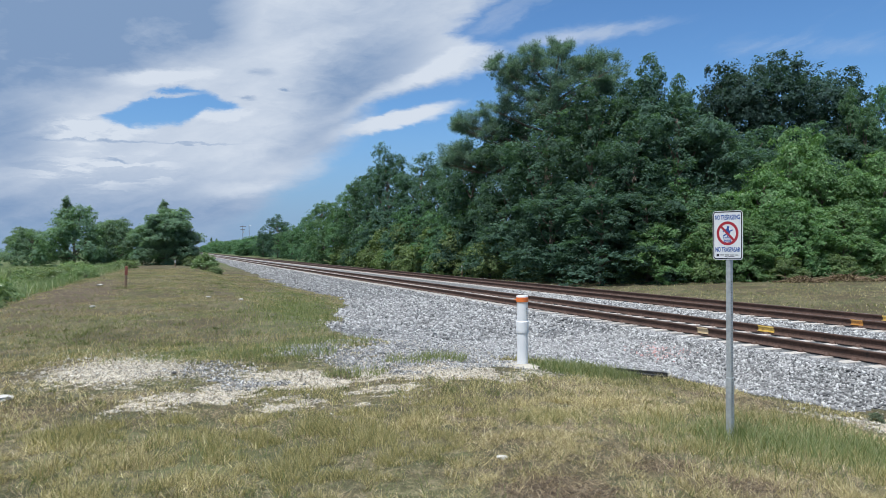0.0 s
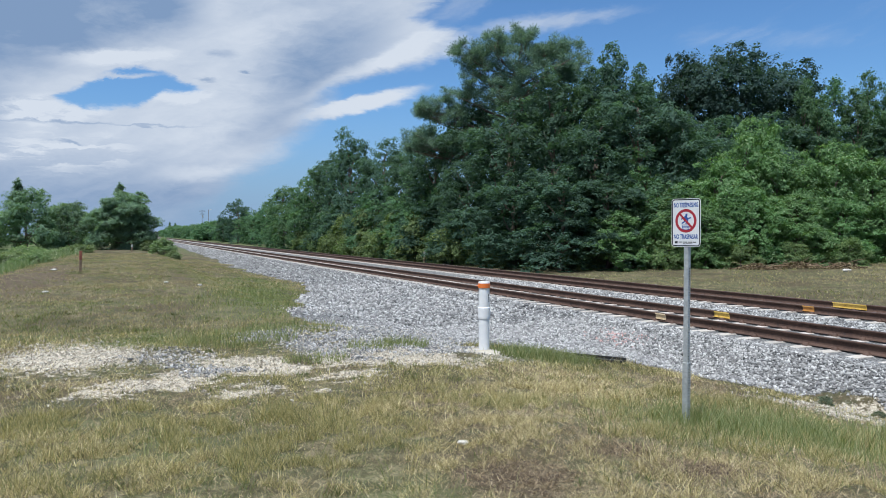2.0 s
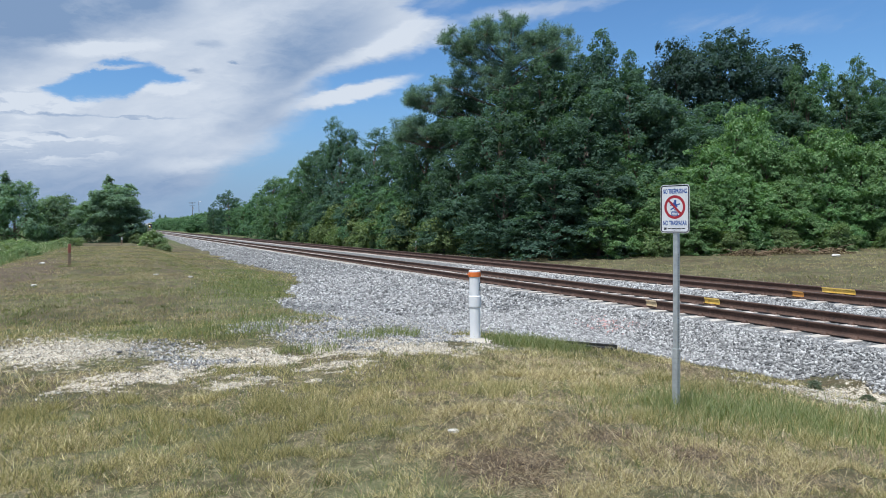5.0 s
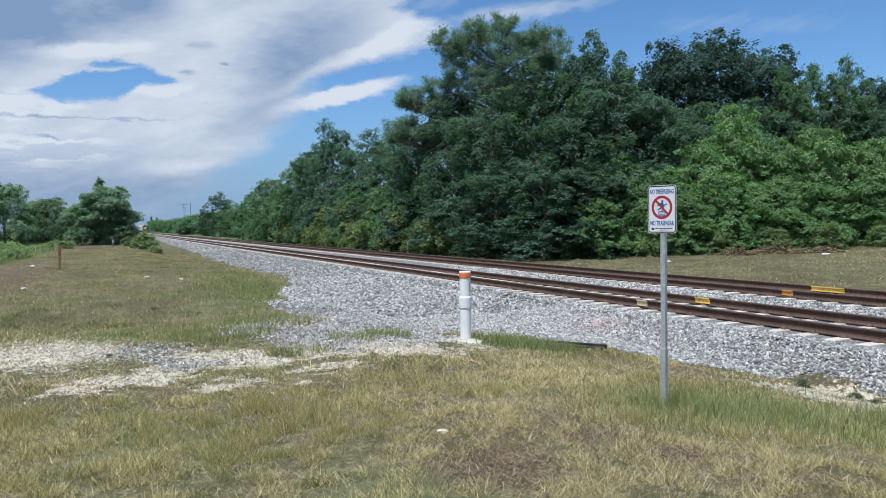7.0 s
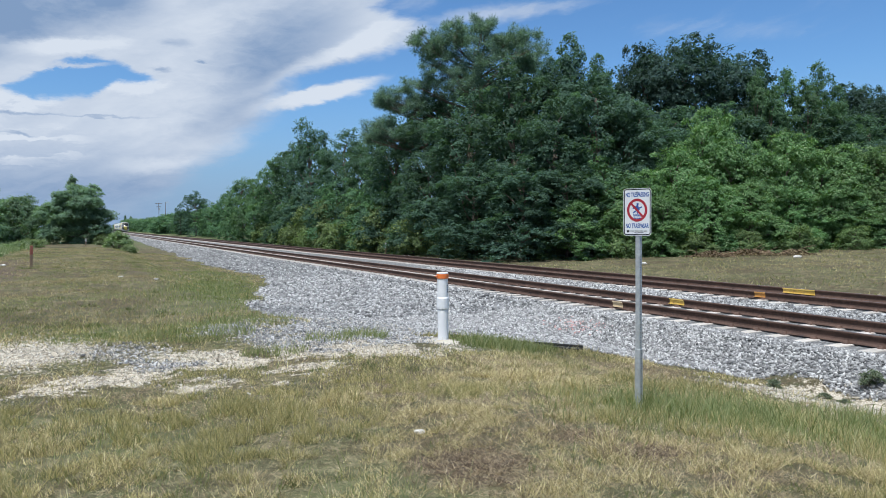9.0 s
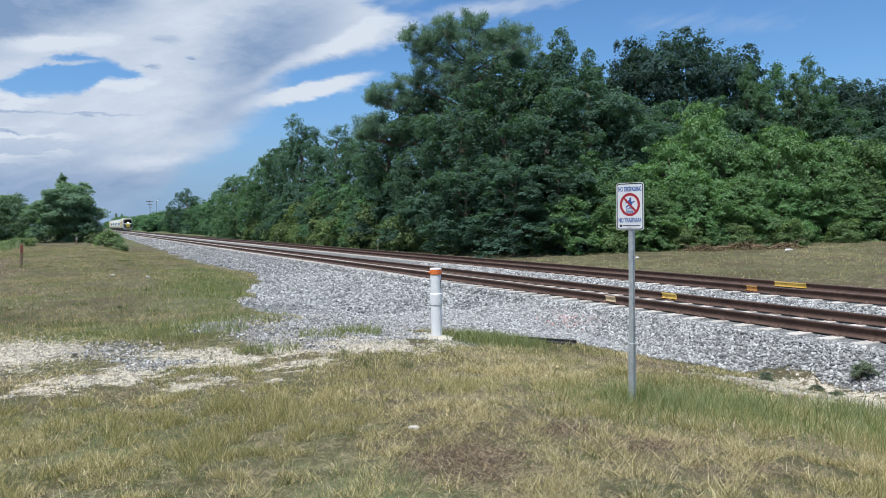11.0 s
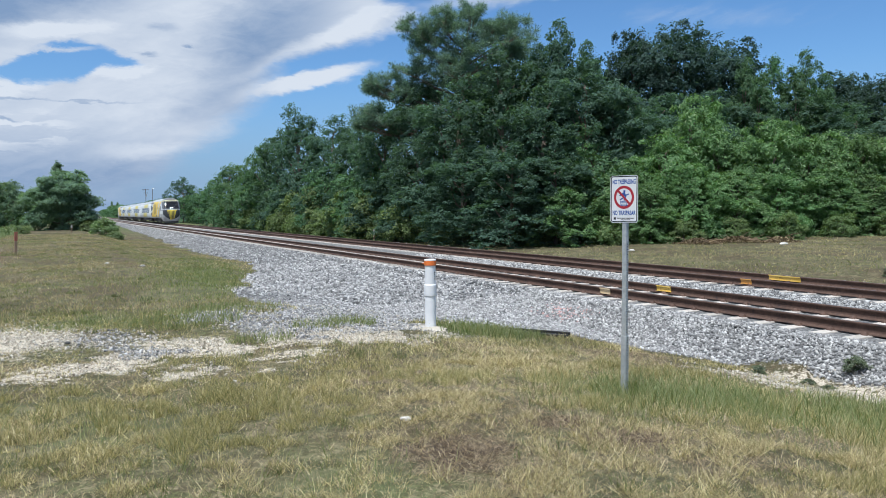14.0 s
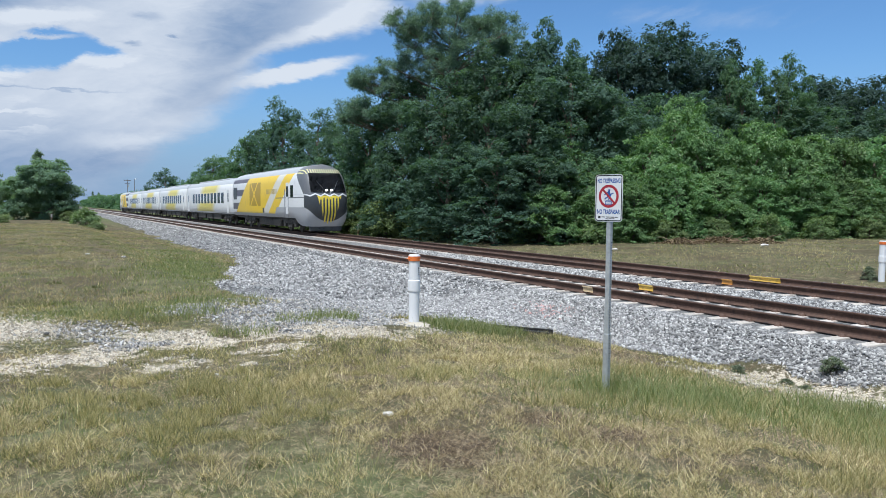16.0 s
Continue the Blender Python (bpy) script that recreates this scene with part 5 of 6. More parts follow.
def build_sign():
    bx, by = 4.84, 5.60
    bz = float(land(bx, by))
    th = empty("warning_sign", pose(bx, by, bz, 0, 0.4, -73), "white no-trespassing sign on a galvanised square post in grass", "sign")
    top = 1.955 - bz
    bm = bmesh.new()
    add_box(bm, -0.0235, 0.0235, -0.0235, 0.0235, 0.3, top - 0.06, 0.005)
    post_ = part("post", bm, M_GALV, th)
    bm = bmesh.new()
    add_box(bm, -0.0285, 0.0285, -0.0285, 0.0285, -0.4, 0.58, 0.005)
    sleeve = part("sleeve", bm, M_GALV, th)
    # Flat near-black discs stand in for the dark inside the punched holes
    for i in range(58):
        z = 0.03 + i * 0.0254 * 1.0
        if z > top - 0.5:
            break
        e = 0.0287 if z < 0.58 else 0.0237
        for m in (pose(e, 0, z, 0, 90, 0),):
            bm = bmesh.new()
            add_tube(bm, [(0.0055, -0.0004), (0.0055, 0.0004)], 8, True, m)
            part("punched_hole", bm, M_HOLE, sleeve if z < 0.58 else post_)
    pz = top - 0.2285
    bm = bmesh.new()
    rounded_plate(bm, 0.305, 0.457, 0.03, -0.029, -0.0255)
    plate = part("plate", bm, M_SIGN, th)
    plate.location = (0, 0, pz)
    f = -0.0295
    bm = bmesh.new()
    border(bm, 0.295, 0.447, 0.027, 0.010, f)
    part("black_border", bm, M_BLACK, plate)
    bm = bmesh.new()
    disc_ring(bm, 0, 0.018, 0.086, 0.112, f)
    part("red_ring", bm, M_RED, plate)
    bm = bmesh.new()
    bar(bm, 0, 0.018, 0.185, 0.021, -45, f - 0.0008)
    part("red_slash", bm, M_RED, plate)
    bm = bmesh.new()
    for x, z, w, h, a in ((0.006, 0.075, 0.022, 0.02, 0), (0.004, 0.044, 0.03, 0.044, 20), (0.03, 0.04, 0.05, 0.012, 18), (-0.028, 0.044, 0.045, 0.012, 30), (0.012, 0.008, 0.014, 0.05, -30), (-0.02, 0.006, 0.055, 0.013, 28)):
        bar(bm, x, z, w, h, a, f - 0.0004 - 0.00005 * len(bm.verts) / 4)
    part("pictogram", bm, M_BLUE, plate, "blue pictogram blocks")
    bm = bmesh.new()
    for i in range(4):
        bar(bm, 0.0, -0.022 - i * 0.013, 0.06 + 0.008 * i, 0.006, 0, f)
    for s in (-1, 1):
        bar(bm, s * 0.035, -0.042, 0.006, 0.056, -s * 12, f - 0.0003)
    part("pictogram_track", bm, M_BLUE, plate)
    lettering("NO TRESPASSING", 0.255, 0.044, 0, f, 0.165, M_BLUE, plate)
    lettering("NO TRASPASAR", 0.255, 0.044, 0, f, -0.135, M_BLUE, plate)
    bm = bmesh.new()
    bar(bm, -0.1, -0.187, 0.026, 0.022, 0, f)
    for x, w in ((-0.055, 0.04), (-0.005, 0.045), (0.045, 0.04), (0.09, 0.035)):
        bar(bm, x, -0.184, w, 0.008, 0, f)
    bar(bm, 0.02, -0.198, 0.1, 0.004, 0, f)
    part("small_print", bm, M_BLACK, plate)
    for z in (0.195, -0.2):
        bm = bmesh.new()
        add_tube(bm, [(0.007, 0), (0.007, 0.004), (0.004, 0.006)], 8, True, pose(0, f, z, 90, 0, 0))
        part("bolt", bm, M_GALV, plate)


build_sign()

# ---- pipe markers ----


def pipe_marker(x, y, s, label, pad=True, h=1.06):
    z = float(land(x, y))
    th = empty("pipe_marker", pose(x, y, z, 0, 0.3, 0), label, "marker post", "pipe markers")
    r = 0.082 * s
    bm = bmesh.new()
    add_tube(bm, [(r, -0.3), (r, 0.5 * h)], 28)
    part("lower_pipe", bm, M_PVC, th, smooth=False).data.polygons.foreach_set("use_smooth", [False] * 30)
    bm = bmesh.new()
    add_tube(bm, [(r * 1.0, 0.47 * h), (r * 1.14, 0.475 * h), (r * 1.16, 0.5 * h), (r * 1.16, 0.625 * h), (r * 1.02, 0.64 * h)], 28)
    part("coupling", bm, M_PVC, th)
    bm = bmesh.new()
    add_tube(bm, [(r * 1.01, 0.6 * h), (r * 1.01, 0.93 * h)], 28)
    part("upper_pipe", bm, M_PVC, th)
    bm = bmesh.new()
    add_tube(bm, [(r * 1.12, 0.91 * h), (r * 1.14, 0.915 * h), (r * 1.14, 0.975 * h), (r * 1.05, 0.978 * h)], 28)
    part("orange_band", bm, M_CAP, th, "orange band under the lid")
    bm = bmesh.new()
    add_tube(bm, [(r * 1.1, 0.977 * h), (r * 1.1, 0.992 * h), (r * 1.02, 1.0 * h)], 28)
    part("lid", bm, M_PVC, th)
    bm = bmesh.new()
    for dz, w in ((0.80, 0.016), (0.77, 0.009), (0.74, 0.009), (0.71, 0.009)):
        add_box(bm, -w / 2 + 0.008, w / 2 + 0.008, -0.002, 0.002, dz * h, dz * h + 0.022, 0, pose(r * 0.42, -r * 0.93, 0, 0, 0, 24))
    part("stencil_bars", bm, M_BLACK, th)
    bm = bmesh.new()
    add_tube(bm, [(0.006, 0), (0.006, 0.05)], 8, True, pose(-r * 1.1, -0.02, 0.945 * h, 0, -90, 0))
    part("bolt", bm, M_CAP, th)
    if pad:
        bm = bmesh.new()
        add_tube(bm, [(0.31, -0.08), (0.30, 0.005), (0.2, 0.03)], 18)
        pr = random.Random(5)
        for v in bm.verts:
            k = 0.75 + 0.5 * pr.random()
            v.co.x, v.co.y = v.co.x * k * 1.15, v.co.y * k
        p = part("concrete_pad", bm, M_PAD, th)
        p.location = (-0.16, -0.08, 0)
    return th


pipe_marker(4.93, 10.13, 1.0, "white plastic pipe marker with orange band beside the ballast")
pipe_marker(22.9, 13.75, 1.15, "white plastic pipe marker with orange band across the tracks", False, 1.28)

# ---- the train ----
M_TRAIN_WHITE = surface("white_train_paint", (0.76, 0.77, 0.77), (0.82, 0.82, 0.82), 3, 0.35)
M_TRAIN_GREY = surface("silver_grey_train_paint", (0.26, 0.27, 0.29), (0.34, 0.35, 0.37), 4, 0.35, 0.3)
M_TRAIN_ROOF = surface("train_roof_paint", (0.40, 0.42, 0.44), (0.50, 0.52, 0.53), 4, 0.5)
M_TRAIN_DARK = surface("dark_grey_train_paint", (0.045, 0.05, 0.055), (0.08, 0.085, 0.09), 6, 0.3)
M_GEAR = surface("dirty_running_gear", (0.04, 0.037, 0.034), (0.11, 0.10, 0.085), 6, 0.8)
M_GLASS = surface("tinted_glass", (0.008, 0.01, 0.012), (0.014, 0.016, 0.02), 3, 0.12)


def lamp_glow():
    mat, t, b, tools = material("headlight_glow", 0.3)
    b.inputs["Base Color"].default_value = (0.9, 0.9, 0.9, 1)
    b.inputs["Emission Color"].default_value = (1.0, 0.97, 0.9, 1)
    b.inputs["Emission Strength"].default_value = 16.0
    return mat


M_LAMP = lamp_glow()


def livery(name, kind):
    """Paint laid out along the car: y from its front, z from the rail."""
    mat, t, b, (add, put, m, step, mix, noise_tex) = material(name, 0.35)
    tc = t.nodes.new("ShaderNodeTexCoord").outputs["Object"]
    sep = t.nodes.new("ShaderNodeSeparateXYZ")
    t.links.new(tc, sep.inputs[0])
    X, Y, Z = sep.outputs
    white, yellow, dark, roof = (0.82, 0.825, 0.82), (0.88, 0.60, 0.035), (0.05, 0.055, 0.06), (0.46, 0.48, 0.50)

    def over(a, b2):
        return m("MULTIPLY", a, b2)

    def above(v, lim, soft=0.02):
        return step(v, lim - soft, lim + soft)

    def below(v, lim, soft=0.02):
        return step(v, lim + soft, lim - soft)
    if kind == "engine":
        slant = m("SUBTRACT", Y, m("MULTIPLY", m("SUBTRACT", 3.7, Z), 1.65))
        silver, cowl, shadow_grey = (0.42, 0.43, 0.45), (0.13, 0.135, 0.145), (0.10, 0.09, 0.12)
        col = mix(over(above(slant, 3.5), below(slant, 16.4)), white, yellow)
        col = mix(over(above(slant, 5.6, 0.06), below(slant, 7.3, 0.06)), col, (0.74, 0.71, 0.62))
        bands = step(m("FRACT", m("MULTIPLY", m("SUBTRACT", Z, 2.55), 0.92)), 0.52, 0.48)
        col = mix(over(above(slant, 16.4), bands), col, shadow_grey)
        # the two letters of the fleet mark, as plain shapes
        in_mark = over(over(above(Y, 12.0), below(Y, 15.6)), over(above(Z, 1.75), below(Z, 3.55)))
        cross = m("ABSOLUTE", m("SUBTRACT", m("ABSOLUTE", m("SUBTRACT", Y, 14.1)), m("MULTIPLY", m("ABSOLUTE", m("SUBTRACT", Z, 2.65)), 1.25)))
        col = mix(over(in_mark, above(cross, 0.16)), col, (0.47, 0.30, 0.025))
        words = over(over(above(Y, 7.4), below(Y, 10.3)), over(above(Z, 2.62), below(Z, 2.98)))
        col = mix(over(words, step(m("FRACT", m("MULTIPLY", Y, 2.9)), 0.3, 0.36)), col, (0.50, 0.36, 0.10))
        col = mix(over(below(m("ABSOLUTE", m("SUBTRACT", Z, 2.32)), 0.03, 0.01), below(Y, 7.6)), col, (0.16, 0.16, 0.17))
        col = mix(below(Z, 1.2), col, (0.36, 0.37, 0.39))
        col = mix(over(below(Z, 1.68), below(m("SUBTRACT", Y, m("MULTIPLY", m("SUBTRACT", 1.68, Z), 1.2)), 7.3)), col, silver)
        # dark hood over the cab, bright chin that swoops up to the sides
        hood = m("SUBTRACT", Y, m("MULTIPLY", m("MAXIMUM", m("SUBTRACT", Z, 2.3), -0.4), 1.25))
        col = mix(below(hood, 0.75), col, cowl)
        aside = m("MULTIPLY", m("MULTIPLY", X, X), 0.42)
        chin = m("SUBTRACT", Z, m("ADD", 0.78, aside))
        col = mix(over(below(Y, 1.3), below(chin, 0.0, 0.05)), col, silver)
        facing = below(Y, 0.95, 0.05)
        zig = m("ABSOLUTE", m("SUBTRACT", m("FRACT", m("MULTIPLY", X, 1.6)), 0.5))
        col = mix(over(over(facing, above(chin, 0.0)), below(m("ADD", Z, m("MULTIPLY", zig, 0.3)), 2.6)), col, dark)
        tri = m("ADD", m("MULTIPLY", Z, 0.30), 0.10)
        ragged = m("MULTIPLY", m("SUBTRACT", noise_tex(tc, 9.0, 1, 0.5), 0.5), 0.5)
        stripes = step(m("FRACT", m("MULTIPLY", X, 4.6)), 0.46, 0.52)
        solid = above(m("ADD", Z, ragged), 2.25, 0.05)
        on = over(below(m("SUBTRACT", m("ABSOLUTE", X), tri), 0.0), m("MAXIMUM", stripes, solid))
        col = mix(over(over(facing, on), over(above(m("ADD", Z, ragged), 0.72), below(Z, 2.44))), col, (0.74, 0.58, 0.06))
        line = m("ABSOLUTE", m("SUBTRACT", m("ADD", Z, m("MULTIPLY", zig, 0.3)), 2.56))
        col = mix(over(below(Y, 3.2), below(line, 0.045, 0.01)), col, (0.72, 0.73, 0.74))
        rays_ = step(m("FRACT", m("ADD", m("MULTIPLY", X, 6.5), m("MULTIPLY", Z, 0.9))), 0.55, 0.62)
        brow = over(over(above(Z, 3.84), below(Z, 4.16)), over(below(Y, 2.7), rays_))
        col = mix(brow, col, (0.66, 0.62, 0.30))
    else:
        n1 = noise_tex(tc, 0.5, 2, 0.5)
        centre = m("ABSOLUTE", m("SUBTRACT", m("ADD", Y, m("MULTIPLY", m("SUBTRACT", Z, 2.4), 1.4)), 12.3))
        patch = over(below(m("ADD", centre, m("MULTIPLY", n1, 3.0)), 5.9, 1.7), m("MAXIMUM", above(Z, 2.9, 0.25), below(Z, 2.1, 0.25)))
        col = mix(m("MULTIPLY", patch, 0.88), white, (0.80, 0.66, 0.08))
        col = mix(below(Z, 1.15), col, (0.52, 0.53, 0.54))
    col = mix(above(Z, 3.72, 0.03) if kind != "engine" else over(above(Z, 3.95, 0.03), above(Y, 2.7)), col, roof)
    grime = noise_tex(tc, 1.6, 5, 0.6)
    col = mix(m("MULTIPLY", step(grime, 0.5, 0.8), 0.2), col, (0.2, 0.18, 0.15))
    t.links.new(col, b.inputs["Base Color"])
    return mat


M_ENGINE = livery("engine_livery", "engine")
M_COACH = livery("coach_livery", "coach")


def car_section(half=1.5, z0=0.55, top=4.35):
    """Half outline of the body from floor to roof, mirrored."""
    pts = [(half * 0.86, z0), (half * 0.97, z0 + 0.3), (half, z0 + 0.8), (half, 2.4), (half * 0.99, 3.3), (half * 0.95, 3.68), (half * 0.82, 3.98), (half * 0.58, 4.2), (half * 0.3, top - 0.05), (0, top)]
    return pts + [(-x, z) for x, z in pts[-2::-1]]


def loft(rings, mat, parent, name, close=True):
    n, k = len(rings), len(rings[0])
    v = np.array(rings, float).reshape(-1, 3)
    f = []
    for i in range(n - 1):
        for j in range(k):
            j2 = (j + 1) % k
            f.append((i * k + j, i * k + j2, (i + 1) * k + j2, (i + 1) * k + j))
    me = mesh_from(name, v, f, [mat], True)
    bm = bmesh.new()
    bm.from_mesh(me)
    bm.verts.ensure_lookup_table()
    if close:
        if len({tuple(round(q, 3) for q in bm.verts[j].co) for j in range(k)}) == k:
            bm.faces.new([bm.verts[j] for j in range(k)][::-1])
        bm.faces.new([bm.verts[(n - 1) * k + j] for j in range(k)])
    bmesh.ops.recalc_face_normals(bm, faces=bm.faces)
    bm.to_mesh(me)
    bm.free()
    ob = new(name, me)
    ob.parent = parent
    md = ob.modifiers.new("edges", "EDGE_SPLIT")
    md.split_angle = radians(38)
    return ob


def bogie(parent, y):
    bm = bmesh.new()
    for s in (-1, 1):
        add_box(bm, s * 1.12 - 0.08, s * 1.12 + 0.08, -1.75, 1.75, 0.55, 0.82, 0.04)
        for yy in (-1.3, 1.3):
            add_box(bm, s * 1.14 - 0.12, s * 1.14 + 0.12, yy - 0.2, yy + 0.2, 0.34, 0.66, 0.04)
        for yy in (-0.55, 0.55):
            add_tube(bm, [(0.13, 0.6), (0.13, 1.0)], 10, True, pose(s * 1.12, yy, 0))
        add_box(bm, s * 1.2 - 0.03, s * 1.2 + 0.03, -0.5, 0.5, 0.3, 0.5, 0.02)
    add_box(bm, -1.1, 1.1, -0.4, 0.4, 0.5, 0.85, 0.05)
    b = part("bogie", bm, M_GEAR, parent)
    b.location = (0, y, 0)
    for yy in (-1.3, 1.3):
        bm = bmesh.new()
        for s in (-1, 1):
            add_tube(bm, [(0.49, -0.02), (0.5, 0.0), (0.46, 0.11), (0.2, 0.13), (0.12, 0.17)], 24, True, pose(s * 0.69, 0, 0, 0, s * 90, 0))
        add_tube(bm, [(0.08, -0.7), (0.08, 0.7)], 10, True, pose(0, 0, 0, 0, 90, 0))
        w = part("wheelset", bm, M_GEAR, b)
        w.location = (0, yy, 0.48)


def windows(parent, ys, w, z0, z1, side, name="window"):
    bm = bmesh.new()
    add_box(bm, -0.012, 0.012, -w / 2, w / 2, z0, z1, 0.01)
    me = None
    for y in ys:
        if me is None:
            ob = part(name, bm, M_GLASS, parent)
            me = ob.data
        else:
            ob = new(name, me)
            ob.parent = parent
        ob.location = (side * 1.5, y, 0)


def build_engine():
    th = empty("locomotive", pose(0, 0, 0), "yellow and white diesel locomotive with dark grey nose", "locomotive", "the train")
    sec = car_section()
    L = 21.8
    NOSE_D = [0.0, 0.0, 0.03, 0.10, 0.23, 0.45, 0.8, 1.4, 2.4]
    NOSE_W = [0.0, 0.30, 0.52, 0.70, 0.83, 0.915, 0.965, 0.99, 1.0]

    def front_y(d, z):
        """How far back the surface lies: the windscreen and the chin both slope."""
        lean = 0.0
        if z > 2.3:
            lean = 1.55 * ((z - 2.3) / 2.05) ** 1.25
        elif z < 1.4:
            lean = 0.55 * ((1.4 - z) / 0.85) ** 1.5
        return d + lean * max(0.0, 1 - d / 4.2)

    def height(d, z):
        z = 0.55 + (z - 0.55) * 1.04
        if z < 1.35:
            z = 1.35 - (1.35 - z) * (1.12 - 0.62 * min(1.0, max(0.0, (d - 2.0) / 1.2)))
        return z
    rings = []
    for d, wide in list(zip(NOSE_D, NOSE_W)) + [(3.3, 1.0), (4.2, 1.0), (8, 1.0), (14, 1.0), (L - 0.15, 1.0), (L, 0.97)]:
        rings.append([(x * wide, front_y(d, z), height(d, z)) for x, z in sec])
    loft(rings, M_ENGINE, th, "body")
    # windscreen follows the sloping front
    zs, hs = [q[1] for q in sec[:10]], [q[0] for q in sec[:10]]

    def skin(x, z, out):
        d = float(np.interp(abs(x) / max(0.2, np.interp(z, zs, hs)), NOSE_W, NOSE_D))
        return (x, front_y(d, z) - out, height(d, z))
    bm = bmesh.new()
    cols = []
    for i in range(15):
        f = -1 + 2 * i / 14
        cols.append([bm.verts.new(skin(f * (1.27 - 0.17 * j / 7 - 0.08 * (1 - j / 7) ** 3), 2.58 + (3.78 - 2.58) * j / 7, 0.03)) for j in range(8)])
    for a, b in zip(cols, cols[1:]):
        for j in range(7):
            bm.faces.new((a[j], b[j], b[j + 1], a[j + 1]))
    bmesh.ops.solidify(bm, geom=bm.faces[:], thickness=0.025)
    part("windscreen", bm, M_GLASS, th, smooth=True)
    for s in (-1, 1):
        bm = bmesh.new()
        add_limb(bm, skin(s * 0.25, 2.6, 0.07), skin(s * 0.75, 3.3, 0.07), 0.02, 0.012, 5)
        part("wiper", bm, M_TRAIN_DARK, th)
    for s in (-1, 1):
        bm = bmesh.new()
        add_tube(bm, [(0.048, 0.0), (0.048, 0.22), (0.032, 0.23)], 14, True, pose(s * 0.17, 0.24, 2.80, 90, 0, 0))
        part("headlight", bm, M_LAMP, th, "lit white headlight")
        bm = bmesh.new()
        add_tube(bm, [(0.09, 0.0), (0.09, 0.05), (0.07, 0.06)], 12, True, pose(s * 0.95, 0.34, 1.55, 90, 0, 0))
        part("ditch_light", bm, M_TRAIN_WHITE, th)
        bm = bmesh.new()
        add_box(bm, -0.012, 0.012, 3.25, 3.85, 2.35, 3.15, 0.01, pose(s * 1.498, 0, 0))
        part("cab_window", bm, M_GLASS, th)
        bm = bmesh.new()
        add_box(bm, -0.012, 0.012, 4.3, 4.95, 1.2, 3.35, 0.02, pose(s * 1.497, 0, 0))
        dr = part("cab_door", bm, M_TRAIN_WHITE, th)
        bm = bmesh.new()
        add_box(bm, -0.012, 0.012, 4.42, 4.83, 2.4, 3.1, 0.01, pose(s * 1.506, 0, 0))
        part("door_window", bm, M_GLASS, dr)
        for yy in (4.2, 5.05):
            bm = bmesh.new()
            add_tube(bm, [(0.02, 1.0), (0.02, 2.9)], 8, True, pose(s * 1.56, yy, 0))
            part("handrail", bm, M_TRAIN_GREY, th)
        bm = bmesh.new()
        add_box(bm, -0.012, 0.012, 20.2, 21.5, 2.3, 3.3, 0.01, pose(s * 1.497, 0, 0))
        part("rear_grille", bm, M_TRAIN_DARK, th)
        bm = bmesh.new()
        add_box(bm, -0.02, 0.02, 10.9, 11.3, 1.25, 1.6, 0.01, pose(s * 1.50, 0, 0))
        part("filler_hatch", bm, M_GEAR, th)
    for y0, y1 in ((4.5, 9.0), (9.4, 14.5), (15.0, 20.5)):
        bm = bmesh.new()
        add_box(bm, -0.75, 0.75, y0, y1, 4.2, 4.42, 0.05)
        for i in range(int((y1 - y0) / 0.55)):
            add_box(bm, -0.6, 0.6, y0 + 0.2 + i * 0.55, y0 + 0.5 + i * 0.55, 4.42, 4.46, 0.01)
        part("roof_hatch", bm, M_TRAIN_ROOF, th)
    bm = bmesh.new()
    add_box(bm, -1.15, 1.15, 7.6, 13.8, 0.3, 0.95, 0.1)
    part("fuel_tank", bm, M_GEAR, th)
    bm = bmesh.new()
    add_box(bm, -1.15, 1.15, 3.0, 21.6, 0.75, 1.15, 0.05)
    part("underframe", bm, M_GEAR, th)
    bm = bmesh.new()
    add_box(bm, -1.1, 1.1, 0.75, 1.1, 0.14, 0.5, 0.08)
    part("pilot_plough", bm, M_TRAIN_DARK, th)
    bogie(th, 4.9)
    bogie(th, 16.8)
    return th


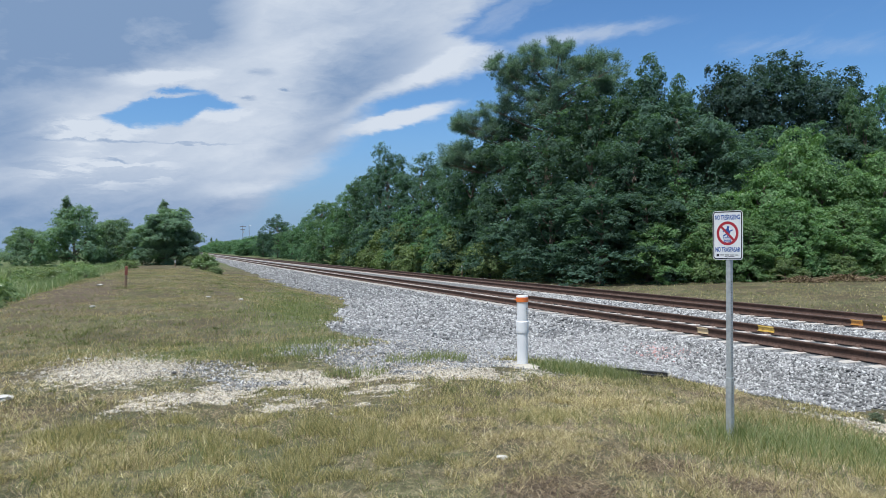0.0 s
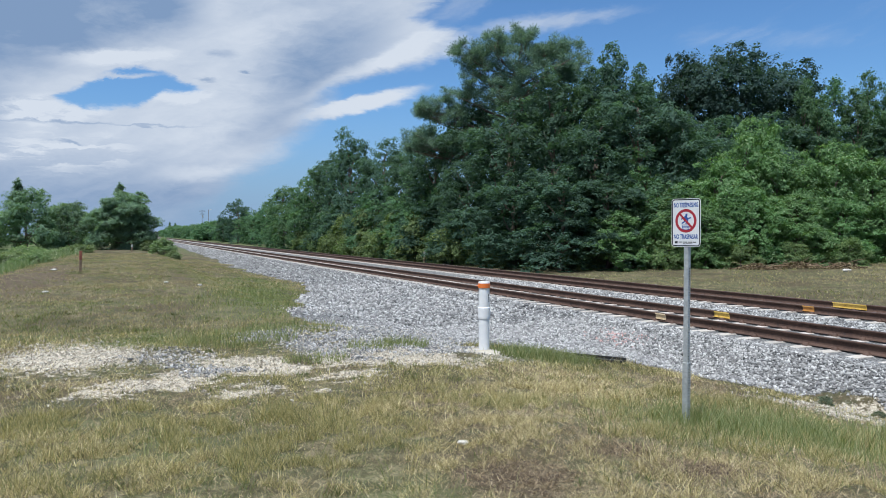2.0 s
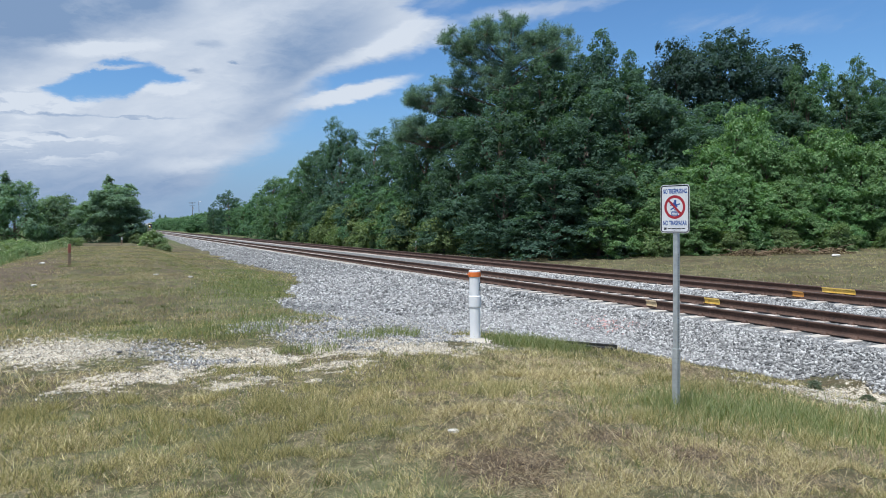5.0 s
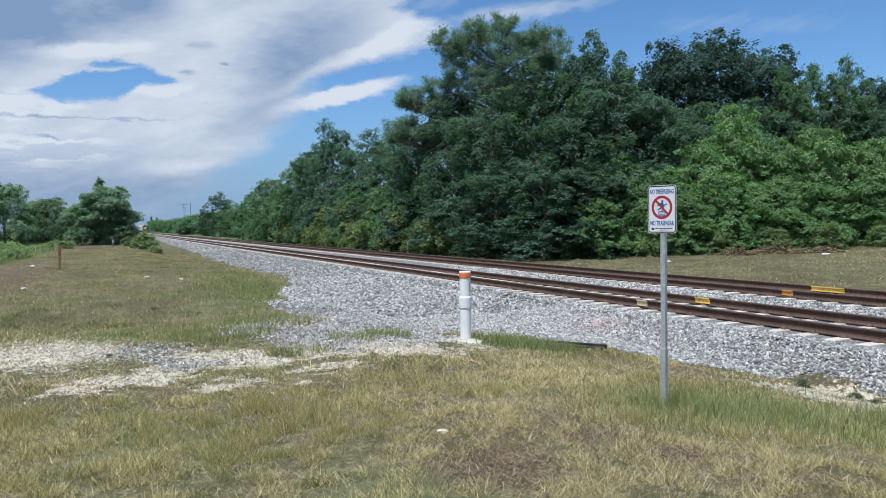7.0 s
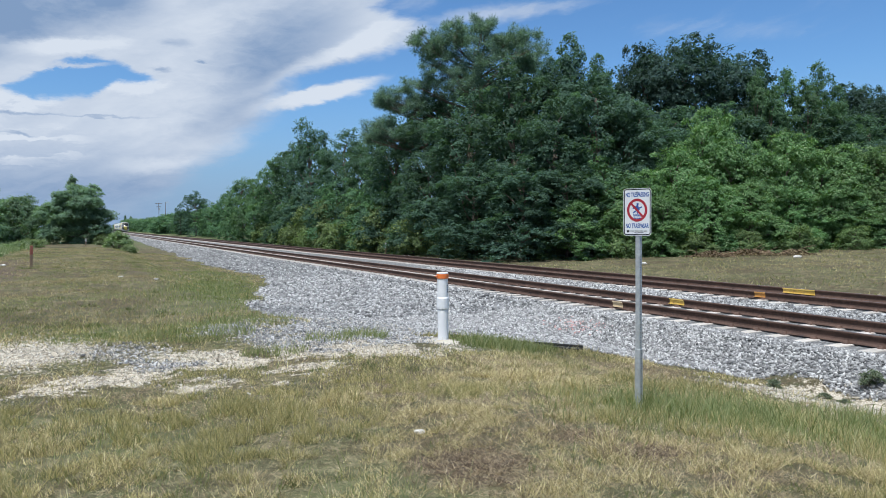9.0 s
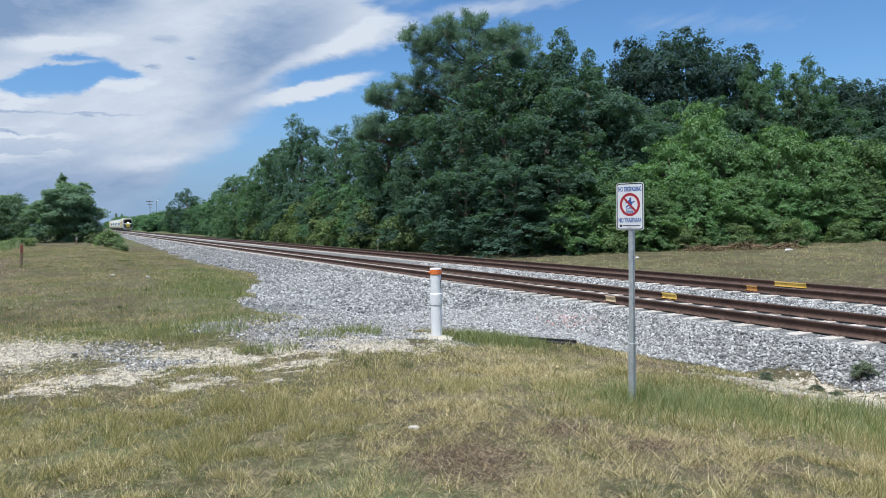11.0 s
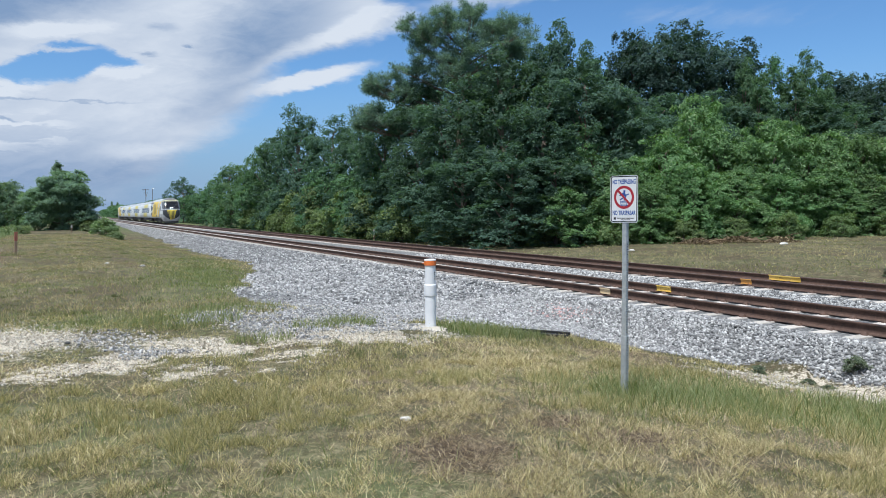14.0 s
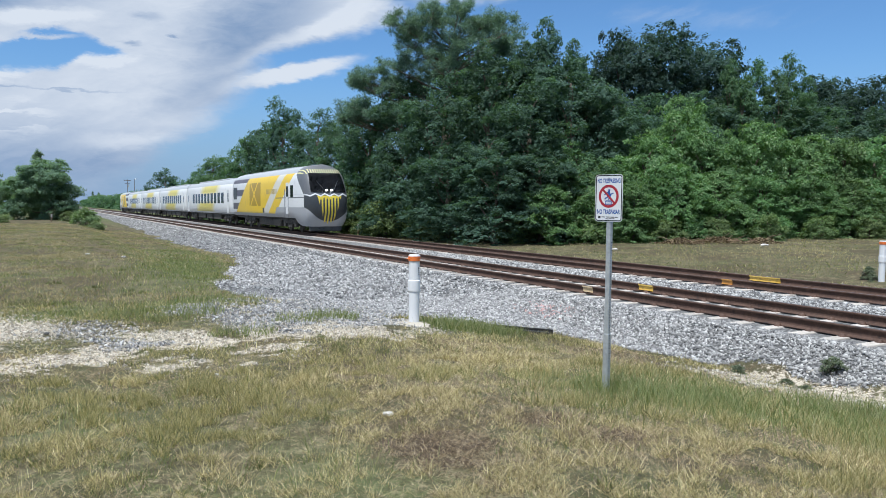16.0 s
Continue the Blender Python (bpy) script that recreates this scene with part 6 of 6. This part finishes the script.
def build_coach():
    th = empty("passenger_coach", pose(0, 0, 0), "white passenger coach with yellow fields and dark windows", "coach", "the train")
    L = 25.5
    sec = car_section(1.5, 1.0, 4.3)
    rings = [[(x * w, y, z) for x, z in sec] for y, w in ((0, 0.96), (0.12, 1.0), (8, 1.0), (17, 1.0), (L - 0.12, 1.0), (L, 0.96))]
    loft(rings, M_COACH, th, "body")
    for s in (-1, 1):
        windows(th, [4.3 + 1.82 * i for i in range(10)], 1.12, 1.98, 2.98, s)
        for y in (1.7, 24.2):
            bm = bmesh.new()
            add_box(bm, -0.008, 0.008, y - 0.45, y + 0.45, 1.1, 3.2, 0.01, pose(s * 1.498, 0, 0))
            d = part("door", bm, M_TRAIN_WHITE, th)
            bm = bmesh.new()
            add_box(bm, -0.008, 0.008, y - 0.2, y + 0.2, 2.1, 2.9, 0.01, pose(s * 1.502, 0, 0))
            part("door_window", bm, M_GLASS, d)
    bm = bmesh.new()
    add_box(bm, -0.7, 0.7, 4.5, 21.5, 4.2, 4.36, 0.05)
    part("roof_unit", bm, M_TRAIN_ROOF, th)
    for y in (-0.2, L - 0.1):
        bm = bmesh.new()
        add_box(bm, -1.05, 1.05, y - 0.25, y + 0.4, 1.0, 3.8, 0.05)
        part("gangway", bm, M_TRAIN_DARK, th)
    bm = bmesh.new()
    for y0, y1 in ((6.5, 10.5), (11.2, 14.2), (15.0, 19.4)):
        add_box(bm, -1.2, 1.2, y0, y1, 0.42, 1.05, 0.05)
    part("underfloor_boxes", bm, M_GEAR, th)
    bm = bmesh.new()
    add_box(bm, -1.2, 1.2, 0.6, 24.9, 0.85, 1.12, 0.05)
    part("underframe", bm, M_GEAR, th)
    bogie(th, 3.2)
    bogie(th, 22.3)
    return th


TRAIN_Y, SPEED = 47.55, 47.4          # nose at the end of the clip, metres a second
engine = build_engine()
coach = build_coach()
engine.scale, coach.scale = (1.03, 1.03, 1.055), (1.03, 1.0, 1.05)
cars = [(engine, 0.0, 22.45, False)]
at = 22.95
for i in range(4):
    c = coach if i == 0 else copy_thing(coach, pose(0, 0, 0))
    cars.append((c, at, 25.5, False))
    at += 26.4
cars.append((copy_thing(engine, pose(0, 0, 0)), at, 22.45, True))

# ---- utility poles, stakes, litter ----


def utility_pole(x, y, h, arm, label):
    z = float(land(x, y))
    th = empty("utility_pole", pose(x, y, z), label, "utility pole")
    bm = bmesh.new()
    add_tube(bm, [(0.15, -0.3), (0.09, h)], 10)
    part("pole", bm, M_BARK, th)
    bm = bmesh.new()
    if arm:
        add_box(bm, -1.5, 1.5, -0.1, 0.1, h - 0.6, h - 0.35)
        add_box(bm, -1.1, 1.1, -0.1, 0.1, h - 2.0, h - 1.8)
        part("crossarm", bm, M_BARK, th)
        bm = bmesh.new()
        add_tube(bm, [(0.25, h - 3.6), (0.25, h - 2.5)], 10, True, pose(0.4, 0, 0))
        part("transformer", bm, M_GALV, th)
    else:
        add_limb(bm, (0, 0, h - 0.4), (1.0, 0, h + 0.1), 0.07, 0.05)
        add_box(bm, 0.8, 1.5, -0.15, 0.15, h, h + 0.18)
        part("lamp_arm", bm, M_GALV, th)


utility_pole(33.1, 370.0, 13.6, True, "wooden utility pole with crossarms in the distance")
utility_pole(36.1, 370.0, 13.8, False, "distant pole with a lamp arm")


M_STAKE_RED = surface("faded_red_paint", (0.30, 0.09, 0.06), (0.38, 0.15, 0.10), 20, 0.8, worn=(0.25, 0.17, 0.11))


def stake(x, y, h, w, top, label):
    z = float(land(x, y))
    th = empty("survey_stake", pose(x, y, z, 3, 2, 15), label, "stake", "survey stakes")
    bm = bmesh.new()
    add_box(bm, -w / 2, w / 2, -w / 3, w / 3, -0.2, h, 0.006)
    part("stake_body", bm, M_STAKE, th)
    bm = bmesh.new()
    add_box(bm, -w / 2 - 0.004, w / 2 + 0.004, -w / 3 - 0.004, w / 3 + 0.004, h * 0.62, h + 0.004, 0.004)
    part("painted_top", bm, top, th)


stake(-1.70, 31.0, 0.85, 0.09, M_STAKE_RED, "weathered wooden stake with faded red top in grass")
stake(0.3, 66.0, 0.6, 0.10, M_PAPER, "pale stake at the end of the mown path")
stake(21.0, 53.0, 0.95, 0.12, M_PAPER, "white marker stake at the foot of the thicket")


def litter(x, y, s, seed, label):
    r = random.Random(seed)
    bm = bmesh.new()
    bmesh.ops.create_icosphere(bm, subdivisions=2, radius=1.0)
    for v in bm.verts:
        k = 0.75 + 0.5 * r.random()
        v.co = Vector((v.co.x * s * k, v.co.y * s * 0.8 * k, v.co.z * s * 0.38 * k))
    ob = part("stone", bm, M_PAPER)
    ob.matrix_basis = pose(x, y, float(land(x, y)) + s * 0.3, 0, 0, r.random() * 360)
    tagged(ob, label, "stone", "pale stones in the grass")


for i, (x, y, s) in enumerate(((2.36, 5.32, 0.045), (-1.8, 9.3, 0.09), (-2.1, 22.5, 0.09), (-2.9, 34.6, 0.14), (1.1, 25.8, 0.08), (2.0, 24.0, 0.07), (25.5, 29.0, 0.16), (33.0, 26.0, 0.22), (27.5, 36.0, 0.2))):
    litter(x, y, s, i, "pale limestone lump lying in dry grass")


def drain():
    x, y = 6.86, 10.24
    th = empty("drain_channel", pose(x, y, float(land(x, y)) + 0.0, 0, 0, -57), "short black trough sunk at the ballast edge", "drain")
    # Two near-black walls with a thin floor between them
    bm = bmesh.new()
    add_box(bm, -0.62, 0.62, -0.05, 0.05, -0.06, 0.025, 0.01)
    add_box(bm, -0.55, 0.62, 0.12, 0.16, -0.05, 0.05, 0.01)
    add_box(bm, -0.6, 0.6, 0.05, 0.12, -0.06, -0.03, 0.005)
    part("channel_wall", bm, M_HOLE, th)


drain()


def house():
    th = empty("house", pose(-45, 105, float(land(-45, 105)), 0, 0, 20), "low pale house with a grey roof beyond the weeds", "house")
    bm = bmesh.new()
    add_box(bm, -6, 6, -4, 4, -0.5, 2.8)
    part("wall", bm, M_PVC, th)
    bm = bmesh.new()
    v = [bm.verts.new(p) for p in ((-6.6, -4.6, 2.8), (6.6, -4.6, 2.8), (6.6, 4.6, 2.8), (-6.6, 4.6, 2.8), (-4.2, 0, 4.5), (4.2, 0, 4.5))]
    for q in ((0, 1, 5, 4), (1, 2, 5), (2, 3, 4, 5), (3, 0, 4), (3, 2, 1, 0)):
        bm.faces.new([v[i] for i in q])
    part("roof", bm, M_CONCRETE, th)
    for x in (-3.5, 0.5, 3.5):
        bm = bmesh.new()
        add_box(bm, x - 0.6, x + 0.6, -4.05, -3.95, 0.9, 2.1, 0.02)
        part("window", bm, M_GLASS, th)


house()


# ---- what moves ----
def motions():
    cx = TRACKS[1]
    for ob, back, length, reverse in cars:
        rows = []
        for t in (0, 2, 4, 6, 8, 10, 12, 14, 16):
            y = TRAIN_Y + SPEED * (16 - t) + back
            a, b = cx + float(line_x(y)), cx + float(line_x(y + length))
            turn = math.degrees(math.atan2(a - b, length))
            if reverse:
                rows.append((t, pose(b, y + length, RAIL_Z, 0, 0, turn + 180)))
            else:
                rows.append((t, pose(a, y, RAIL_Z, 0, 0, turn)))
        walk(ob, rows)


motions()
